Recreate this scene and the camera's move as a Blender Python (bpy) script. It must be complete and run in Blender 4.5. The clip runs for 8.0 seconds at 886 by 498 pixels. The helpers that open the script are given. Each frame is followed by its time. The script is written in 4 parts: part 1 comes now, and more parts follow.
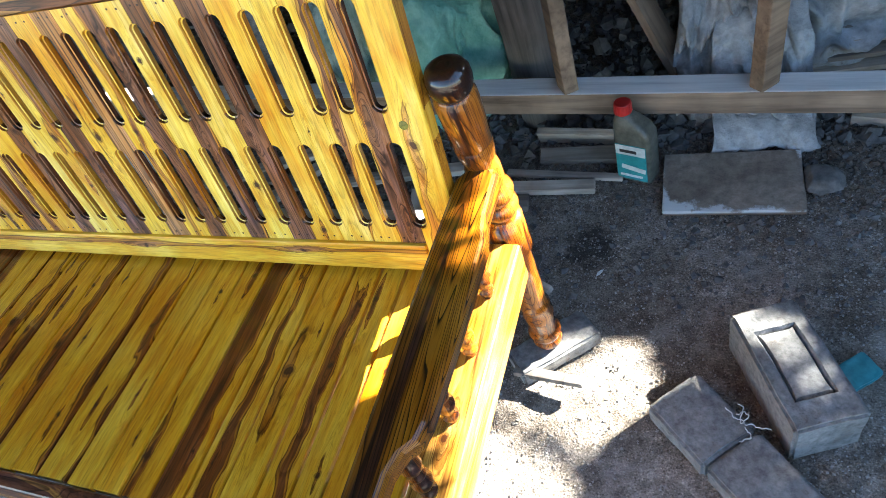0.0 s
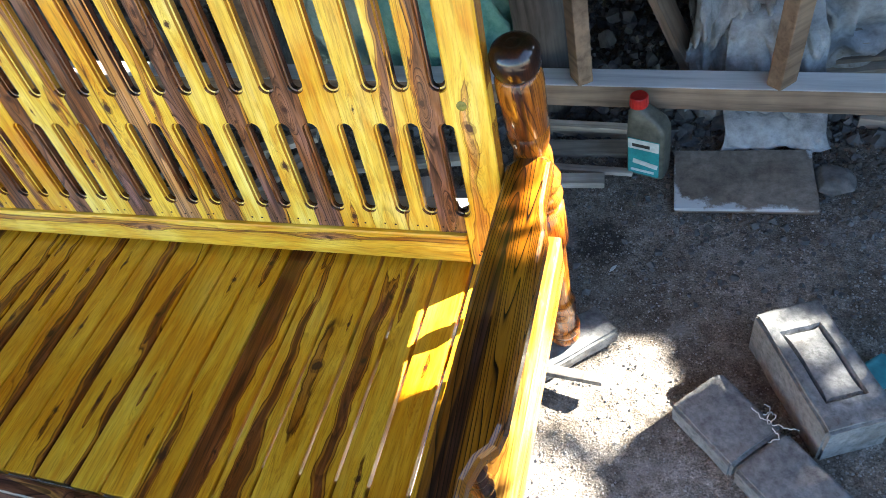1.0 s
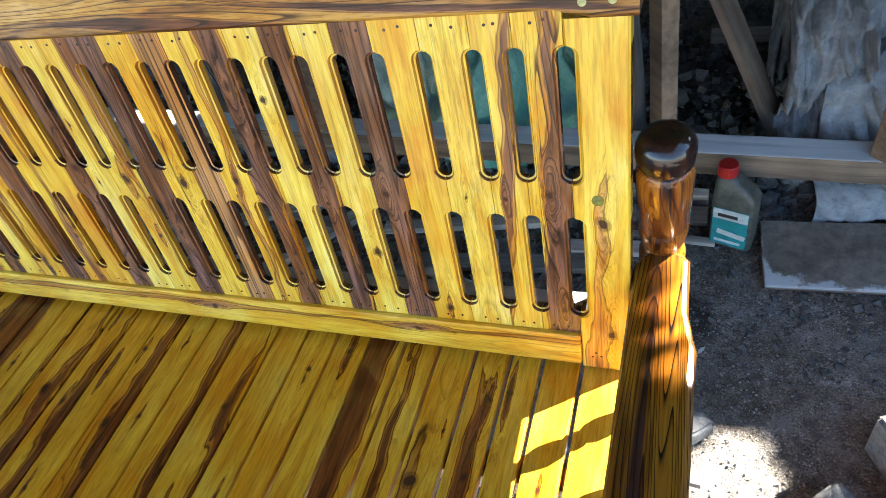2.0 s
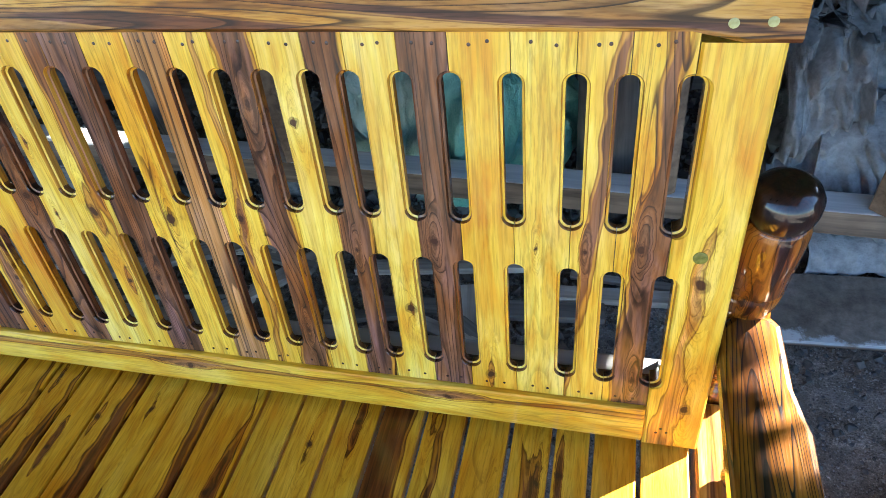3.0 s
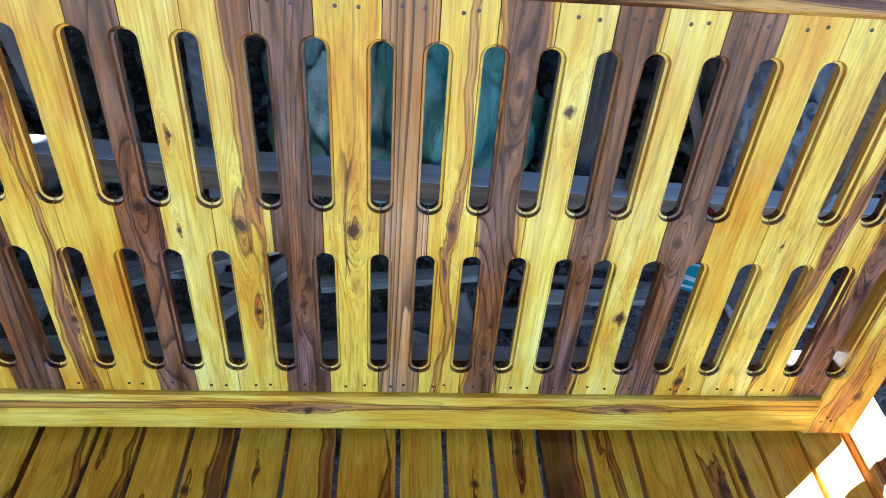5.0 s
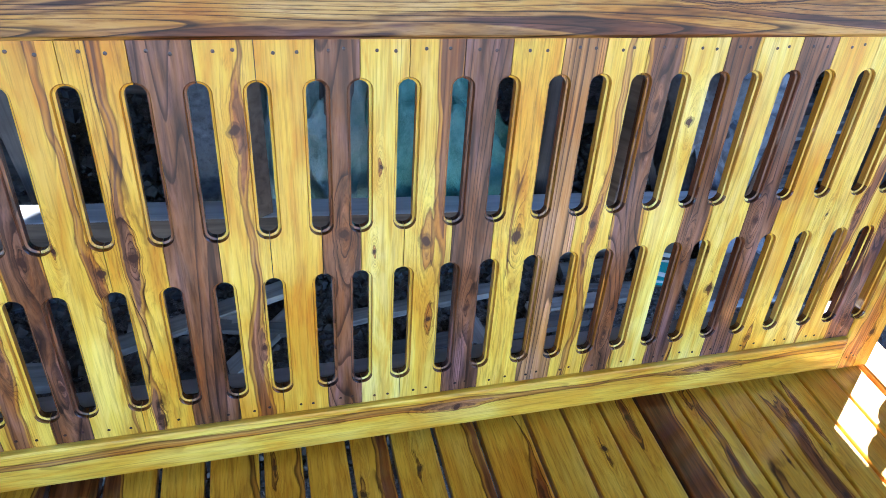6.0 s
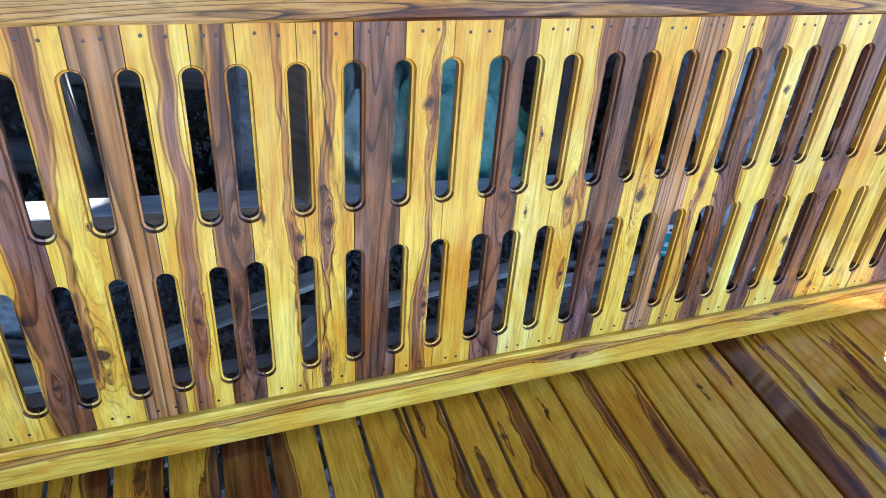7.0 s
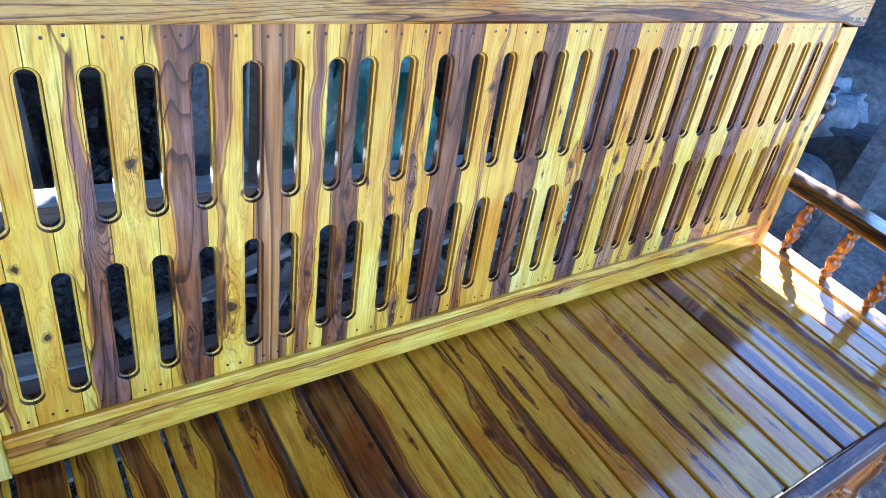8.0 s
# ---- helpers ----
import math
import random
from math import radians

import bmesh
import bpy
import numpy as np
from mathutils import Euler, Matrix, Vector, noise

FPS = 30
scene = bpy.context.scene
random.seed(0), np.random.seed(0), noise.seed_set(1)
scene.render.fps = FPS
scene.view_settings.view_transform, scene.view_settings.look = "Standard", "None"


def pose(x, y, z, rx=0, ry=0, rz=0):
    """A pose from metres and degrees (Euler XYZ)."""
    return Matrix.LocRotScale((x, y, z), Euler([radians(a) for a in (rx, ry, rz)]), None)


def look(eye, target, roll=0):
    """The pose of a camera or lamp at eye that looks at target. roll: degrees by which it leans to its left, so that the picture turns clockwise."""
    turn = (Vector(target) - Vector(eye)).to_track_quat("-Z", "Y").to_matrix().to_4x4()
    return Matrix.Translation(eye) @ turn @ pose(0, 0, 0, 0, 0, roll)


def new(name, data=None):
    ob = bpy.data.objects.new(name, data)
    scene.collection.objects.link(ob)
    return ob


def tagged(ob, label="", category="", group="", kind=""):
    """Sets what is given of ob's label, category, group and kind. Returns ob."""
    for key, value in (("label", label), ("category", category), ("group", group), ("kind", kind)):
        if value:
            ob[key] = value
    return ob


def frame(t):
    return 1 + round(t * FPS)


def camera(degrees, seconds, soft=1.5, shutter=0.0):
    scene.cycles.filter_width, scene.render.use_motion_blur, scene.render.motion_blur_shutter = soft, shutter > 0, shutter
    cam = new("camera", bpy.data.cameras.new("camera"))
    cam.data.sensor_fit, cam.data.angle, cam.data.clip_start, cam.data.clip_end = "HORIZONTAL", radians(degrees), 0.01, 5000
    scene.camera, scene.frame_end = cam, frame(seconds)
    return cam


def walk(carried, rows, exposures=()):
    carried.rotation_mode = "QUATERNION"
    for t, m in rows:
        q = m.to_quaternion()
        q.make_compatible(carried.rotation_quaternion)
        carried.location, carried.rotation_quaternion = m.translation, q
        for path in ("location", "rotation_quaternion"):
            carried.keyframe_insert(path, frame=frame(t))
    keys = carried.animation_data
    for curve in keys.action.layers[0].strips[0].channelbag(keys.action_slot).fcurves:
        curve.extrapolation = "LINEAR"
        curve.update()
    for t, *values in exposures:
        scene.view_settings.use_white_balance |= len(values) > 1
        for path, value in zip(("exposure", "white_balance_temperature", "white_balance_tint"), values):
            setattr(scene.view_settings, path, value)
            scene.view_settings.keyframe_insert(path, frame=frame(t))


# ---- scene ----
cam = camera(67.1, 8.0, soft=0.6)
PATH = [
    (0, (0.440, -0.564, 1.318), (0.0562, 0.0164, 0.5998), -23.29),
    (0.5, (0.349, -0.561, 1.307), (0.0044, 0.0019, 0.5557), -23.00),
    (1, (0.292, -0.569, 1.306), (-0.0270, 0.0215, 0.5647), -18.17),
    (1.5, (0.221, -0.549, 1.316), (-0.1304, 0.0557, 0.6013), -18.88),
    (1.7, (0.179, -0.519, 1.317), (-0.1749, 0.0921, 0.6089), -18.37),
    (2.8, (-0.017, -0.399, 1.268), (-0.2711, 0.2704, 0.5699), -10.14),
    (3, (-0.068, -0.402, 1.256), (-0.2985, 0.2863, 0.5682), -8.64),
    (3.5, (-0.185, -0.446, 1.234), (-0.2969, 0.2941, 0.5709), -0.14),
    (4, (-0.268, -0.441, 1.234), (-0.2996, 0.3142, 0.5793), 3.25),
    (4.5, (-0.389, -0.403, 1.211), (-0.3830, 0.3695, 0.5760), 2.06),
    (5, (-0.526, -0.384, 1.204), (-0.4528, 0.3431, 0.5214), 5.41),
    (5.2, (-0.581, -0.385, 1.210), (-0.4711, 0.3334, 0.5231), 6.70),
    (6.3, (-0.908, -0.475, 1.244), (-0.6222, 0.2690, 0.6400), 7.58),
    (6.5, (-0.947, -0.471, 1.255), (-0.6420, 0.2625, 0.6476), 8.72),
    (7, (-1.088, -0.480, 1.223), (-0.7674, 0.2381, 0.6053), 7.93),
    (7.5, (-1.263, -0.459, 1.224), (-0.8664, 0.2028, 0.5877), 14.32),
    (8, (-1.431, -0.513, 1.253), (-0.8931, 0.0897, 0.6636), 15.17),
]
walk(cam, [(t, look(eye, target, roll)) for t, eye, target, roll in PATH],
     [(0.0, 4.05, 6600, 8), (1.0, 4.02, 6600, 8), (1.7, 3.98, 6500, 8), (3.0, 3.90, 6000, 8), (3.5, 3.90, 5700, 8), (4.5, 3.90, 5300, 10), (6.3, 4.0, 5100, 16), (7.5, 4.1, 4950, 17), (8.0, 4.12, 4700, 15)])

# ---- world and sun ----
SUN = Vector((0.675, 0.537, 0.5)).normalized()
sky = bpy.data.worlds.new("sky")
scene.world = sky
sky.use_nodes = True
nt = sky.node_tree
tex = nt.nodes.new("ShaderNodeTexSky")
tex.sky_type = "NISHITA"
tex.sun_disc = False
tex.sun_elevation = math.asin(SUN.z)
tex.sun_rotation = math.atan2(SUN.x, SUN.y)
tex.air_density, tex.dust_density, tex.ozone_density = 1.0, 0.3, 3.5
nt.links.new(tex.outputs["Color"], nt.nodes["Background"].inputs["Color"])
nt.nodes["Background"].inputs["Strength"].default_value = 0.05
lamp = bpy.data.lights.new("sun", "SUN")
lamp.energy, lamp.angle, lamp.color = 5.0, radians(0.6), (1.0, 0.95, 0.86)
new("sun", lamp).matrix_basis = look(SUN * 20, (0, 0, 0))

# ---- materials ----
def nodes_of(name):
    mat = bpy.data.materials.new(name)
    mat.use_nodes = True
    t = mat.node_tree
    return mat, t, t.nodes["Principled BSDF"]


def add(t, kind, **values):
    n = t.nodes.new("ShaderNode" + kind)
    for key, value in values.items():
        n.inputs[key].default_value = value
    return n


def link(t, a, b):
    t.links.new(a, b)


def ramp(t, source, stops):
    n = t.nodes.new("ShaderNodeValToRGB")
    while len(n.color_ramp.elements) < len(stops):
        n.color_ramp.elements.new(0.5)
    for el, (at, col) in zip(n.color_ramp.elements, stops):
        el.position = at
        el.color = (*col, 1) if len(col) == 3 else col
    link(t, source, n.inputs["Fac"])
    return n.outputs["Color"]


def mix(t, kind, fac, a, b):
    n = t.nodes.new("ShaderNodeMix")
    n.data_type, n.blend_type = "RGBA", kind
    for value, i in ((fac, 0), (a, 6), (b, 7)):
        if isinstance(value, (int, float)):
            n.inputs[i].default_value = value
        elif isinstance(value, tuple):
            n.inputs[i].default_value = (*value, 1)
        else:
            link(t, value, n.inputs[i])
    return n.outputs[2]


def calc(t, op, a, b=0.0, clamp=False):
    n = t.nodes.new("ShaderNodeMath")
    n.operation, n.use_clamp = op, clamp
    for value, i in ((a, 0), (b, 1)):
        if isinstance(value, (int, float)):
            n.inputs[i].default_value = value
        else:
            link(t, value, n.inputs[i])
    return n.outputs[0]


def grain_coords(t, axis, stretch):
    """Object coordinates, shifted for each piece, squeezed along the grain."""
    tc = t.nodes.new("ShaderNodeTexCoord")
    info = t.nodes.new("ShaderNodeObjectInfo")
    shift = t.nodes.new("ShaderNodeCombineXYZ")
    for i, k in enumerate((37.0, 53.0, 71.0)):
        link(t, calc(t, "MULTIPLY", info.outputs["Random"], k), shift.inputs[i])
    summed = t.nodes.new("ShaderNodeVectorMath")
    summed.operation = "ADD"
    link(t, tc.outputs["Object"], summed.inputs[0])
    link(t, shift.outputs[0], summed.inputs[1])
    m = t.nodes.new("ShaderNodeVectorMath")
    m.operation = "MULTIPLY"
    link(t, summed.outputs[0], m.inputs[0])
    m.inputs[1].default_value = tuple(stretch if c == axis else 1.0 for c in "xyz")
    return m.outputs[0], summed.outputs[0], info


def varnished(name, axis, sap, mid, heart, line=0.7, rough=0.09, coat=1.0, edge=0.035, stretch=0.032, rings=34.0, least=0.28, ink=(0.24, 0.15, 0.09), wide=0.66, orange_peel=0.16, rim=0.55, mottle=0.6, bunch=0.0, pores=0.85, banded=None, fall=18.0, flame=(0.017, 0.085), flare=0.21, sway=0.022):
    """Varnished teak: sapwood and heartwood with crisp borders, dark growth lines, pores and knots. An object's colour gives its share of heartwood; a banded piece names its heartwood band (centre, half width, lean, taper) and its two knots (across, along, size)."""
    mat, t, bsdf = nodes_of(name)
    v, raw, info = grain_coords(t, axis, stretch)
    share = t.nodes.new("ShaderNodeSeparateColor")
    link(t, info.outputs["Color"], share.inputs[0])
    # knots: round core, drawn-out flame of heartwood
    sep = t.nodes.new("ShaderNodeSeparateXYZ")
    link(t, raw, sep.inputs[0])
    across, along = {"z": (0, 2), "y": (0, 1), "x": (2, 0)}[axis]
    wob = add(t, "TexNoise", Scale=55.0, Detail=3.0)
    link(t, raw, wob.inputs["Vector"])
    shake = calc(t, "MULTIPLY", calc(t, "SUBTRACT", wob.outputs["Fac"], 0.5), 0.020)
    knots = []
    if banded is None:
        plane = t.nodes.new("ShaderNodeCombineXYZ")
        link(t, calc(t, "MULTIPLY", sep.outputs[across], 11.0), plane.inputs[0])
        link(t, calc(t, "MULTIPLY", sep.outputs[along], 3.6), plane.inputs[1])
        vor = add(t, "TexVoronoi", Scale=1.0)
        vor.voronoi_dimensions = "2D"
        link(t, plane.outputs[0], vor.inputs["Vector"])
        off = t.nodes.new("ShaderNodeVectorMath")
        off.operation = "SUBTRACT"
        link(t, plane.outputs[0], off.inputs[0])
        link(t, vor.outputs["Position"], off.inputs[1])
        way = t.nodes.new("ShaderNodeSeparateXYZ")
        link(t, off.outputs[0], way.inputs[0])
        rnd = t.nodes.new("ShaderNodeSeparateColor")
        link(t, vor.outputs["Color"], rnd.inputs[0])
        knots.append((calc(t, "MULTIPLY", way.outputs[0], 1 / 11.0), calc(t, "MULTIPLY", way.outputs[1], 1 / 3.6),
                      calc(t, "ADD", 0.6, calc(t, "MULTIPLY", rnd.outputs[1], 0.8)), calc(t, "GREATER_THAN", rnd.outputs[0], 0.38)))
    else:
        own = t.nodes.new("ShaderNodeTexCoord")
        here = t.nodes.new("ShaderNodeSeparateXYZ")
        link(t, own.outputs["Object"], here.inputs[0])
        for name_of in ("knot_a", "knot_b"):
            at = t.nodes.new("ShaderNodeAttribute")
            at.attribute_type, at.attribute_name = "OBJECT", name_of
            place = t.nodes.new("ShaderNodeSeparateXYZ")
            link(t, at.outputs["Vector"], place.inputs[0])
            knots.append((calc(t, "SUBTRACT", here.outputs[across], place.outputs[0]), calc(t, "SUBTRACT", here.outputs[along], place.outputs[1]),
                          calc(t, "MAXIMUM", place.outputs[2], 0.05), calc(t, "GREATER_THAN", place.outputs[2], 0.06)))

    def knot_field(a, c, jag):
        best = None
        for du, dw, size, there in knots:
            x, y = calc(t, "DIVIDE", calc(t, "DIVIDE", calc(t, "ADD", du, calc(t, "MULTIPLY", shake, jag)), a), size), calc(t, "DIVIDE", calc(t, "DIVIDE", dw, c), size)
            r = calc(t, "SQRT", calc(t, "ADD", calc(t, "MULTIPLY", x, x), calc(t, "MULTIPLY", y, y)))
            one = calc(t, "MULTIPLY", calc(t, "SUBTRACT", 1.0, r, True), there)
            best = one if best is None else calc(t, "MAXIMUM", best, one)
        return best

    swell = calc(t, "POWER", knot_field(*flame, 0.35), 1.5)
    near = knot_field(0.0085, 0.0105, 0.8)
    bent = t.nodes.new("ShaderNodeVectorMath")
    bent.operation = "ADD"
    push = t.nodes.new("ShaderNodeCombineXYZ")
    for k in range(3):
        link(t, calc(t, "MULTIPLY", swell, 0.022), push.inputs[k])
    link(t, v, bent.inputs[0])
    link(t, push.outputs[0], bent.inputs[1])
    v = bent.outputs[0]
    broad = add(t, "TexNoise", Scale=26.0, Detail=2.0, Roughness=0.5, Distortion=0.7)
    link(t, v, broad.inputs["Vector"])
    streak = add(t, "TexNoise", Scale=95.0, Detail=3.0, Roughness=0.55, Distortion=0.3)
    link(t, v, streak.inputs["Vector"])
    fine = add(t, "TexNoise", Scale=420.0, Detail=3.0, Roughness=0.6)
    link(t, v, fine.inputs["Vector"])
    # growth lines: contours of a slow field
    field = add(t, "TexNoise", Scale=15.0, Detail=1.5, Roughness=0.4, Distortion=0.35)
    link(t, v, field.inputs["Vector"])
    saw = calc(t, "FRACT", calc(t, "MULTIPLY", field.outputs["Fac"], rings))
    level = calc(t, "ADD", broad.outputs["Fac"], calc(t, "MULTIPLY", calc(t, "SUBTRACT", share.outputs[0], 0.55), 0.47))
    if banded is not None:
        at = t.nodes.new("ShaderNodeAttribute")
        at.attribute_type, at.attribute_name = "OBJECT", "band"
        b = t.nodes.new("ShaderNodeSeparateXYZ")
        link(t, at.outputs["Vector"], b.inputs[0])
        up = calc(t, "SUBTRACT", here.outputs[along], banded)
        bow = add(t, "TexNoise", Scale=9.0, Detail=2.0)
        bow.noise_dimensions = "1D"
        link(t, calc(t, "ADD", sep.outputs[along], calc(t, "MULTIPLY", info.outputs["Random"], 9.0)), bow.inputs["W"])
        middle = calc(t, "ADD", calc(t, "ADD", b.outputs[0], calc(t, "MULTIPLY", b.outputs[2], up)), calc(t, "MULTIPLY", calc(t, "SUBTRACT", bow.outputs["Fac"], 0.5), sway))
        half = calc(t, "ADD", b.outputs[1], calc(t, "MULTIPLY", at.outputs["Alpha"], up))
        deep_in = calc(t, "SUBTRACT", half, calc(t, "ABSOLUTE", calc(t, "SUBTRACT", here.outputs[across], middle)))
        level = calc(t, "ADD", 0.52, calc(t, "MAXIMUM", calc(t, "MINIMUM", calc(t, "MULTIPLY", deep_in, fall), 0.2), -0.2))
        level = calc(t, "ADD", level, calc(t, "MULTIPLY", calc(t, "SUBTRACT", broad.outputs["Fac"], 0.5), 0.42))
    level = calc(t, "ADD", level, calc(t, "MULTIPLY", swell, 0.17 if banded is None else flare))
    level = calc(t, "ADD", level, calc(t, "MULTIPLY", calc(t, "SUBTRACT", streak.outputs["Fac"], 0.5), 0.10))
    hue = ramp(t, share.outputs[1], [(0.0, (1.06, 1.14, 1.6)), (0.3, (1, 1, 1)), (0.6, (1.0, 0.91, 0.7)), (1.0, (0.95, 0.78, 0.45))])
    pale = mix(t, "MIX", ramp(t, streak.outputs["Fac"], [(0.35, (0, 0, 0)), (0.66, (1, 1, 1))]), sap, tuple(0.55 * a + 0.45 * b for a, b in zip(sap, mid)))
    pale = mix(t, "MULTIPLY", 1.0, pale, hue)
    deep = mix(t, "MIX", ramp(t, streak.outputs["Fac"], [(0.35, (0, 0, 0)), (0.66, (1, 1, 1))]), tuple(2.6 * c for c in heart), tuple(0.75 * c for c in heart))
    tone = mix(t, "MIX", ramp(t, level, [(0.50, (0, 0, 0)), (0.50 + edge, (1, 1, 1))]), pale, mid)
    tone = mix(t, "MIX", ramp(t, level, [(0.56, (0, 0, 0)), (0.57 + edge, (1, 1, 1))]), tone, deep)
    lines = ramp(t, saw, [(0.0, (1, 1, 1)), (wide, (1, 1, 1)), (wide + 0.6 * (0.90 - wide), (0.72, 0.66, 0.6)), (0.90, ink), (0.965, ink), (1.0, (1, 1, 1))])
    # a dark outline where heartwood meets sapwood
    outline = ramp(t, level, [(0.485, (1, 1, 1)), (0.50 + 0.4 * edge, (1 - rim, 1 - 1.08 * rim, 1 - 1.12 * rim)), (0.53 + edge, (1, 1, 1))])
    tone = mix(t, "MULTIPLY", 1.0, tone, outline)
    # pale and honey-coloured mottling of the sapwood
    blot_at = t.nodes.new("ShaderNodeVectorMath")
    blot_at.operation = "MULTIPLY"
    link(t, raw, blot_at.inputs[0])
    blot_at.inputs[1].default_value = tuple(0.16 if c == axis else 1.0 for c in "xyz")
    blot = add(t, "TexNoise", Scale=48.0, Detail=4.0, Roughness=0.6, Distortion=0.8)
    link(t, blot_at.outputs[0], blot.inputs["Vector"])
    tone = mix(t, "MULTIPLY", mottle, tone, ramp(t, blot.outputs["Fac"], [(0.37, (0.93, 0.72, 0.38)), (0.46, (0.98, 0.92, 0.78)), (0.54, (1.04, 1.06, 1.2)), (0.64, (1.12, 1.22, 2.1))]))
    strength = calc(t, "MULTIPLY", ramp(t, level, [(0.36, (least, least, least)), (0.50, (0.95, 0.95, 0.95)), (0.7, (0.75, 0.75, 0.75))]), line)
    if bunch:
        strength = calc(t, "MULTIPLY", strength, ramp(t, broad.outputs["Fac"], [(0.40, (1 - bunch, 1 - bunch, 1 - bunch)), (0.56, (1, 1, 1))]))
    tone = mix(t, "MULTIPLY", strength, tone, lines)
    tone = mix(t, "MULTIPLY", pores, tone, ramp(t, fine.outputs["Fac"], [(0.32, (0.52, 0.42, 0.32)), (0.52, (1, 1, 1))]))
    core = ramp(t, near, [(0.10, (0, 0, 0)), (0.28, (0.5, 0.5, 0.5)), (0.42, (0.4, 0.4, 0.4)), (0.60, (0.95, 0.95, 0.95))])
    tone = mix(t, "MIX", core, tone, (0.045, 0.014, 0.006))
    stain = add(t, "TexNoise", Scale=6.0, Detail=3.0)
    link(t, raw, stain.inputs["Vector"])
    tone = mix(t, "MULTIPLY", 1.0, tone, ramp(t, stain.outputs["Fac"], [(0.33, (0.95, 0.76, 0.40)), (0.48, (1.0, 0.97, 0.88)), (0.64, (1.10, 1.18, 1.5))]))
    link(t, tone, bsdf.inputs["Base Color"])
    bsdf.inputs["Roughness"].default_value = 0.4
    bsdf.inputs["Specular IOR Level"].default_value = 0.15
    bsdf.inputs["Coat Weight"].default_value = coat
    bsdf.inputs["Coat Roughness"].default_value = rough
    wavy = add(t, "TexNoise", Scale=34.0, Detail=3.0)
    link(t, v, wavy.inputs["Vector"])
    bump = add(t, "Bump", Strength=0.25, Distance=0.0015)
    link(t, calc(t, "ADD", streak.outputs["Fac"], fine.outputs["Fac"]), bump.inputs["Height"])
    link(t, bump.outputs["Normal"], bsdf.inputs["Normal"])
    soft = add(t, "Bump", Strength=orange_peel, Distance=0.002)
    link(t, calc(t, "ADD", wavy.outputs["Fac"], calc(t, "MULTIPLY", fine.outputs["Fac"], 0.15)), soft.inputs["Height"])
    link(t, soft.outputs["Normal"], bsdf.inputs["Coat Normal"])
    return mat


SAP, MID, HEART = (0.77, 0.510, 0.052), (0.50, 0.215, 0.022), (0.135, 0.050, 0.014)
teak_back = varnished("varnished_teak_upright", "z", SAP, MID, HEART, rough=0.10, coat=0.6, edge=0.014, least=0.16, stretch=0.045, bunch=0.5, rim=0.62, pores=0.5, mottle=0.85, banded=0.70)
teak_figured = varnished("figured_teak_upright", "z", SAP, MID, (0.105, 0.043, 0.017), rough=0.10, coat=0.5, edge=0.016, stretch=0.085, rings=24.0, least=0.2, line=1.0, ink=(0.10, 0.06, 0.04), wide=0.55, rim=0.62, pores=0.65, mottle=0.8, banded=0.70)
teak_pinstripe = varnished("pinstriped_teak_upright", "z", (0.50, 0.26, 0.05), (0.34, 0.16, 0.030), (0.24, 0.110, 0.030), rough=0.10, coat=0.5, edge=0.016, stretch=0.02, rings=30.0, least=0.95, line=1.0, ink=(0.035, 0.02, 0.016), wide=0.25, rim=0.4, pores=0.6, banded=0.70)
teak_rail = varnished("varnished_teak_lengthwise", "x", SAP, MID, (0.16, 0.062, 0.016), rough=0.10, coat=0.6, edge=0.016, stretch=0.05, bunch=0.4, rim=0.7, pores=0.5, mottle=0.85, banded=-0.7, fall=14.0, sway=0.006)
teak_stile = varnished("varnished_teak_stile", "z", SAP, (0.58, 0.30, 0.035), (0.36, 0.165, 0.032), rough=0.10, coat=0.6, edge=0.014, least=0.16, stretch=0.045, bunch=0.5, rim=0.62, pores=0.5, mottle=0.85, banded=0.70)
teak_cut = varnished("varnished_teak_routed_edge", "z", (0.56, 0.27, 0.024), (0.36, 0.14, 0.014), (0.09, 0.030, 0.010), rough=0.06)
teak_crest = varnished("varnished_teak_crest", "x", (0.50, 0.265, 0.048), (0.34, 0.16, 0.035), (0.06, 0.022, 0.010), line=1.0, rough=0.12, edge=0.015, stretch=0.085, rings=20.0, least=0.95, ink=(0.05, 0.028, 0.022), wide=0.60, coat=0.4, bunch=0.3)
teak_seat = varnished("varnished_teak_seat", "y", (0.70, 0.375, 0.020), (0.38, 0.140, 0.010), (0.090, 0.026, 0.005), rough=0.07, edge=0.012, stretch=0.07, rings=22.0, least=0.16, coat=0.9, rim=0.8, bunch=0.5, pores=0.6, mottle=0.7, banded=-0.15, fall=15.0, flame=(0.019, 0.16), flare=0.29)
teak_arm = varnished("varnished_teak_arm", "y", (0.27, 0.110, 0.006), (0.17, 0.060, 0.005), (0.016, 0.006, 0.003), line=1.0, rough=0.05, stretch=0.038, rings=46.0, least=1.0, ink=(0.02, 0.012, 0.010), wide=0.48, coat=0.9, mottle=0.5)
dark_teak = varnished("dark_varnished_teak", "z", (0.20, 0.075, 0.012), (0.11, 0.038, 0.009), (0.025, 0.009, 0.005), rough=0.05)
teak_side = varnished("varnished_teak_side", "y", (0.60, 0.345, 0.08), (0.42, 0.19, 0.035), (0.12, 0.045, 0.015))
teak_turned = varnished("varnished_teak_turned", "z", (0.36, 0.120, 0.010), (0.19, 0.054, 0.007), (0.022, 0.007, 0.004), line=1.0, rough=0.04, stretch=0.06, least=0.7, orange_peel=0.04, coat=0.9)
teak_knob = varnished("varnished_teak_knob", "z", (0.05, 0.016, 0.005), (0.03, 0.010, 0.004), (0.010, 0.004, 0.003), rough=0.012, orange_peel=0.05, coat=1.0)


